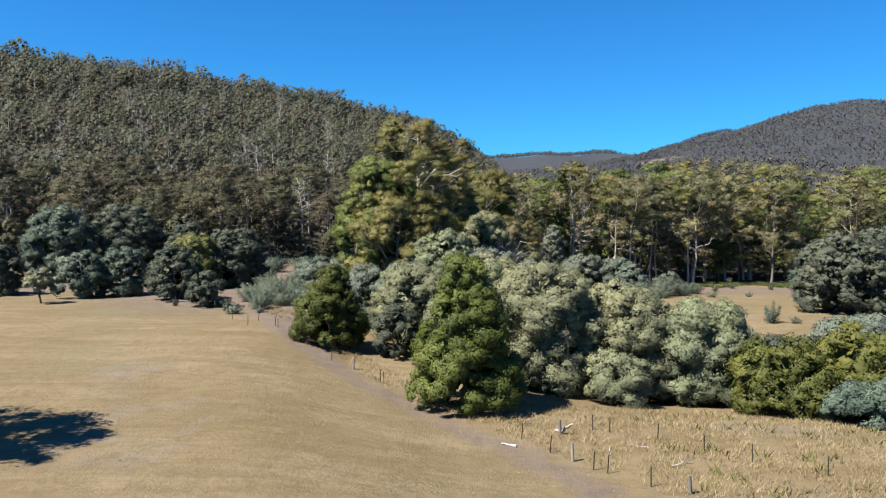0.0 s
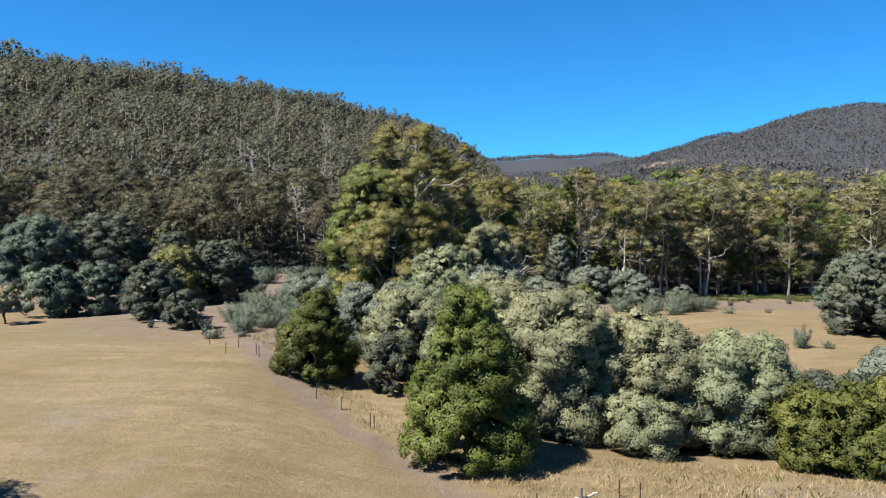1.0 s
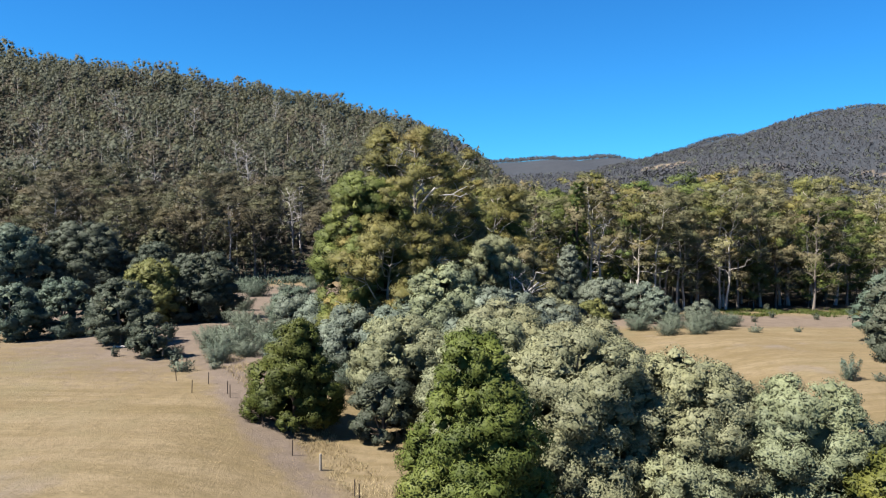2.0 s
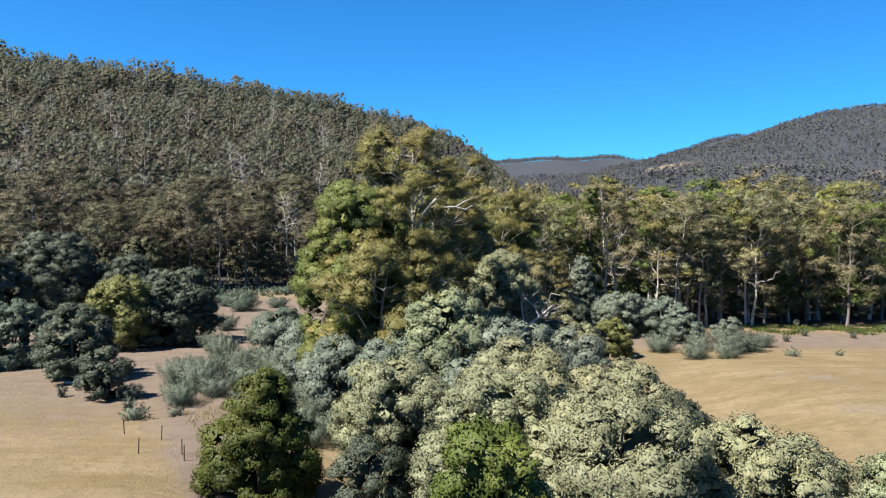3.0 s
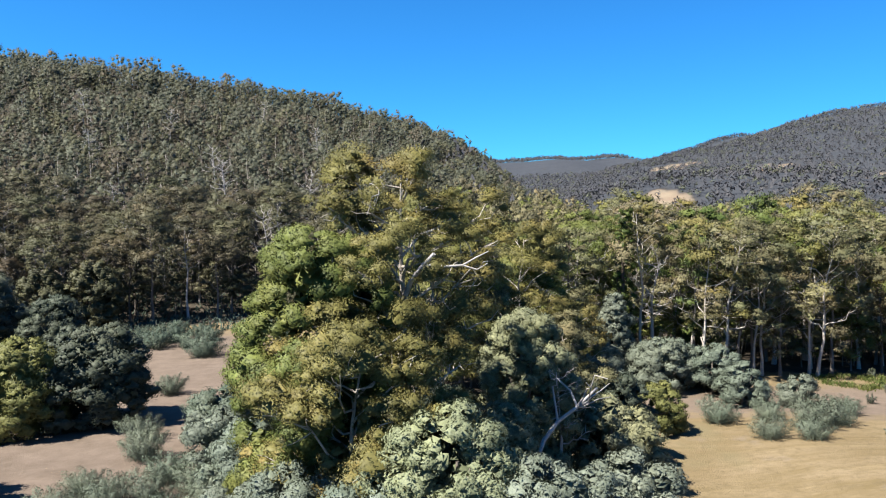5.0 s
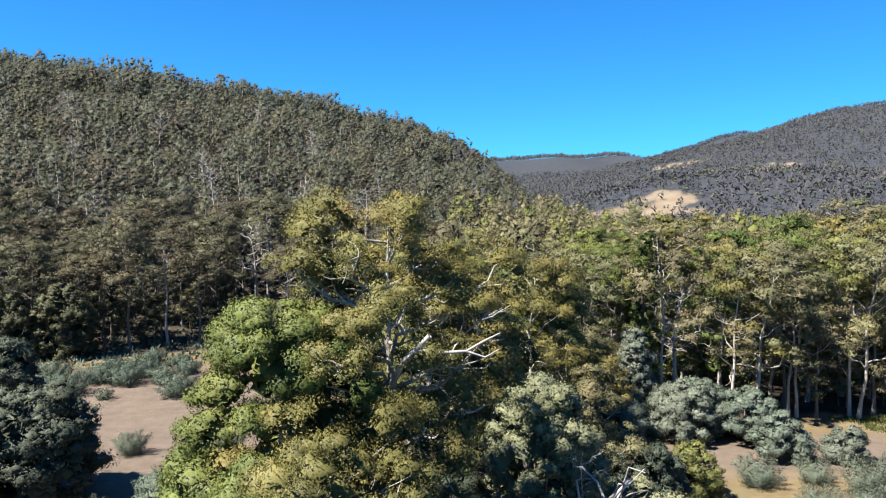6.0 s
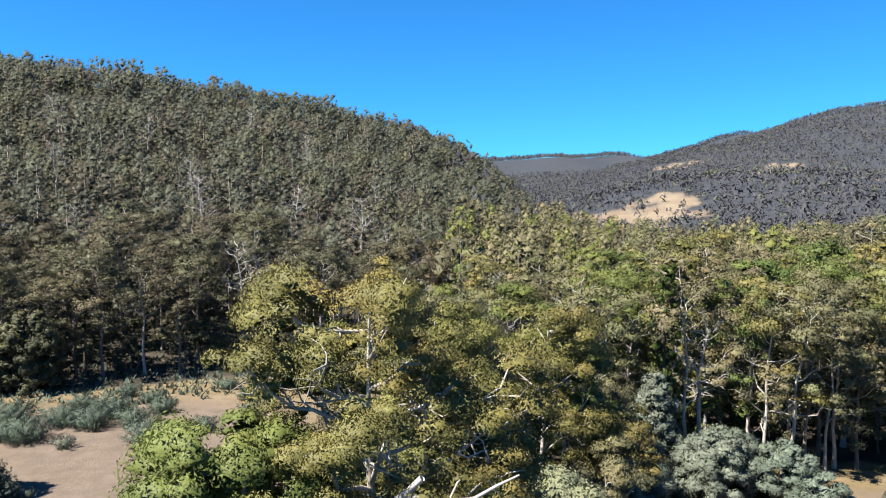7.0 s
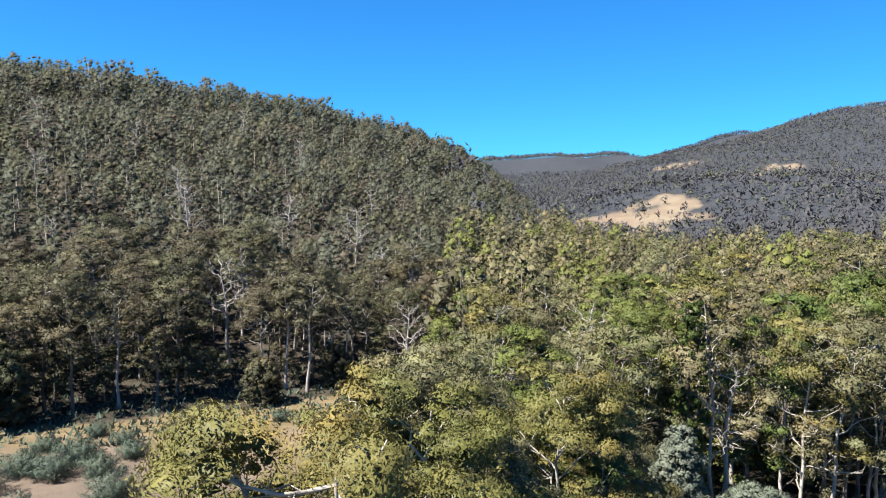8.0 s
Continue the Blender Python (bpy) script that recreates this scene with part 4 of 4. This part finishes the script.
# ---- fence posts ----
def post(name, x, y, h, rad, mat, label, group, lean=0.0):
    bm = bmesh.new()
    bmesh.ops.create_cone(bm, cap_ends=True, segments=8, radius1=rad, radius2=rad * 0.9, depth=h + 0.3)
    for v in bm.verts:
        v.co.z += (h - 0.3) / 2
        if v.co.z > h - 0.05:
            v.co.z += 0.35 * v.co.x
    bmesh.ops.bevel(bm, geom=[e for e in bm.edges if all(v.co.z > h - 0.2 for v in e.verts)], offset=rad * 0.2, segments=1, affect="EDGES")
    me = bpy.data.meshes.new(name)
    bm.to_mesh(me)
    bm.free()
    me.materials.append(BARK[mat])
    ob = new(name, me)
    ob.matrix_basis = pose(x, y, float(land(x, y)), lean, lean * 0.6, 40 * x)
    return tagged(ob, label, "fence post", group)


steel = post("steel_post", 13.0, 44.7, 1.25, 0.045, "steel", "thin dark steel fence post in dry grass", "fence posts", 2)
wood = post("wooden_post", -9.4, 76, 1.3, 0.11, "pale_post", "pale weathered round timber fence post", "fence posts", 1)
grey = post("wooden_post", 15.1, 43.7, 1.15, 0.13, "post", "grey weathered timber fence post in dry grass", "fence posts", 3)
for k, (x, y) in enumerate(((10.8, 47), (10, 47.6), (7.6, 50.9), (5.9, 53.9), (11.8, 56.7), (13, 56.1), (16.1, 53.9), (18.8, 51.6), (21.2, 49.1), (25, 46.5), (-6.2, 71.5), (-5.8, 70.8), (-20.4, 89.7), (-21, 90.9), (-23.9, 94.1), (-24.4, 90.7), (-27.8, 95.8), (29, 44), (-12, 78), (-15.6, 83.1))):
    copy_thing(steel, pose(x, y, float(land(x, y)), 3 * math.sin(7 * k), 3 * math.cos(5 * k), 50 * k))
for x, y, m in ((8.9, 49.1, wood), (9.0, 55.2, grey), (-33.8, 107.7, grey), (-39.4, 113.5, grey)):
    copy_thing(m, pose(x, y, float(land(x, y)), 3, -2, 30 * x))


# ---- fallen wood ----
def log(name, x, y, length, rad, seed, turn, label, arms=0, lift=0.0):
    r = np.random.RandomState(seed)
    e = base(name, x, y, label, "fallen wood", "fallen wood", turn)
    P = bent(r, (-length / 2, 0, rad * 0.6), (length / 2, 0, rad * 0.6 + lift), 7, 0.05 * length)
    P[:, 2] = np.maximum(P[:, 2], rad * 0.5)
    part("trunk", quads(name + "_trunk", *tube(P, np.linspace(rad, rad * 0.4, 7), 8), [BARK["dead"]], smooth=True), e)
    for k in range(arms):
        g = r.randint(2, 6)
        q = P[g] + unit(r.normal(size=3) * [1, 1, 0.6] + [0.6, 0, 0.5]) * length * r.uniform(0.25, 0.5)
        part("branch", quads(name + "_branch", *tube(bent(r, P[g], q, 5, 0.04 * length), np.linspace(rad * 0.45, rad * 0.12, 5), 5), [BARK["dead"]], smooth=True), e)
    return e


log("fallen_log", 4.8, 52.3, 1.2, 0.13, 1, 150, "short bleached log lying in dry grass")
log("fallen_log", 9.4, 55.6, 1.6, 0.13, 2, -40, "bleached log leaning in dry grass", 0, 0.8)
log("fallen_branch", 16.2, 48.6, 1.8, 0.06, 3, 20, "pale fallen branch in dry grass", 2)
log("fallen_branch", 14.3, 52.4, 1.4, 0.05, 4, 160, "pale fallen branch in dry grass", 2)
log("fallen_branch", 12.0, 51.8, 1.1, 0.05, 5, 80, "pale fallen branch in dry grass", 1)
log("fallen_tree", 8.6, 128.5, 12, 0.3, 6, 20, "bleached dead tree with bare limbs in the thicket", 8, 10.0)
log("fallen_log", -41, 115, 4.0, 0.2, 7, 10, "dark fallen log at the pasture's edge", 1)


# ---- grass and bracken: stuff ----
def blades(name, spots, h, spread, per, kind, label, seed, width=0.1):
    r = np.random.RandomState(seed)
    S = np.repeat(np.array(spots), per, 0)
    c = np.stack([S[:, 0] + r.normal(size=len(S)) * spread, S[:, 1] + r.normal(size=len(S)) * spread, np.zeros(len(S))], 1)
    c[:, 2] = land(c[:, 0], c[:, 1])
    hh = h * r.uniform(0.45, 1.2, len(S))
    a = r.uniform(0, 6.28, len(S))
    u = np.stack([np.cos(a), np.sin(a), np.zeros(len(S))], 1) * width
    tip = c + np.stack([r.normal(size=len(S)) * 0.55 * hh, r.normal(size=len(S)) * 0.55 * hh, hh], 1)
    V = np.stack([c - u, c + u, tip + u * 0.25, tip - u * 0.25], 1).reshape(-1, 3)
    return tagged(new(name, quads(name, V, np.arange(len(V)).reshape(-1, 4), [LEAF[kind]])), label, "grass", kind="stuff")


fence_x = lambda y: float(np.interp(y, [20, 44, 54, 72, 90, 110], [36, 15, 6, -6, -17, -29]))
long_grass = scatter(61, -30, 60, 25, 112, 0.62, lambda x, y: fence_x(y) - 0.6 < x < fence_x(y) + (34 if y < 66 else 3.5) and math.sin(x * 1.3 + 2 * math.sin(y * 0.7)) + math.sin(y * 0.9 - 1.7 * math.sin(x * 0.5)) > -0.8, 30000)
blades("long_grass", long_grass, 0.3, 0.36, 26, "straw", "long dry straw-coloured grass beside the fence", 62, 0.022)
short_grass = scatter(63, -75, 16, 30, 128, 0.8, lambda x, y: x < fence_x(y) - 1 and x > -0.66 * y - 4 and math.sin(x * 0.35 + math.sin(y * 0.21)) + math.sin(y * 0.6) > 0.2, 22000)
blades("grass_tufts", short_grass[::2], 0.06, 0.4, 9, "straw", "short dry grass tufts on the grazed pasture", 64, 0.025)
weeds = scatter(65, 16, 50, 40, 64, 0.9, lambda x, y: y < 66 - 0.25 * (x - 16) and math.sin(x * 0.8) + math.sin(y * 0.9 + x * 0.3) > 0.1, 6000)
blades("thistles", weeds[::3], 0.45, 0.3, 7, "bracken", "grey-brown weeds standing in dry grass", 66, 0.06)
fern = scatter(67, 26, 140, 168, 190, 1.1, lambda x, y: edge_right(x) - 8 - 3 * math.sin(x * 0.31) < y < edge_right(x) + 4 and math.sin(x * 0.7) + math.sin(y * 0.8 + x * 0.2) > -0.5, 9000)
blades("bracken", fern, 0.5, 0.6, 46, "bracken", "green bracken along the edge of the woods", 68, 0.08)
litter_spots = scatter(69, -150, 10, 190, 262, 2.0, lambda x, y: foot(x) - 30 < y < foot(x) + 20, 9000)
blades("undergrowth", litter_spots, 1.0, 0.7, 7, "teal", "low blue-green undergrowth below the hill forest", 70, 0.25)
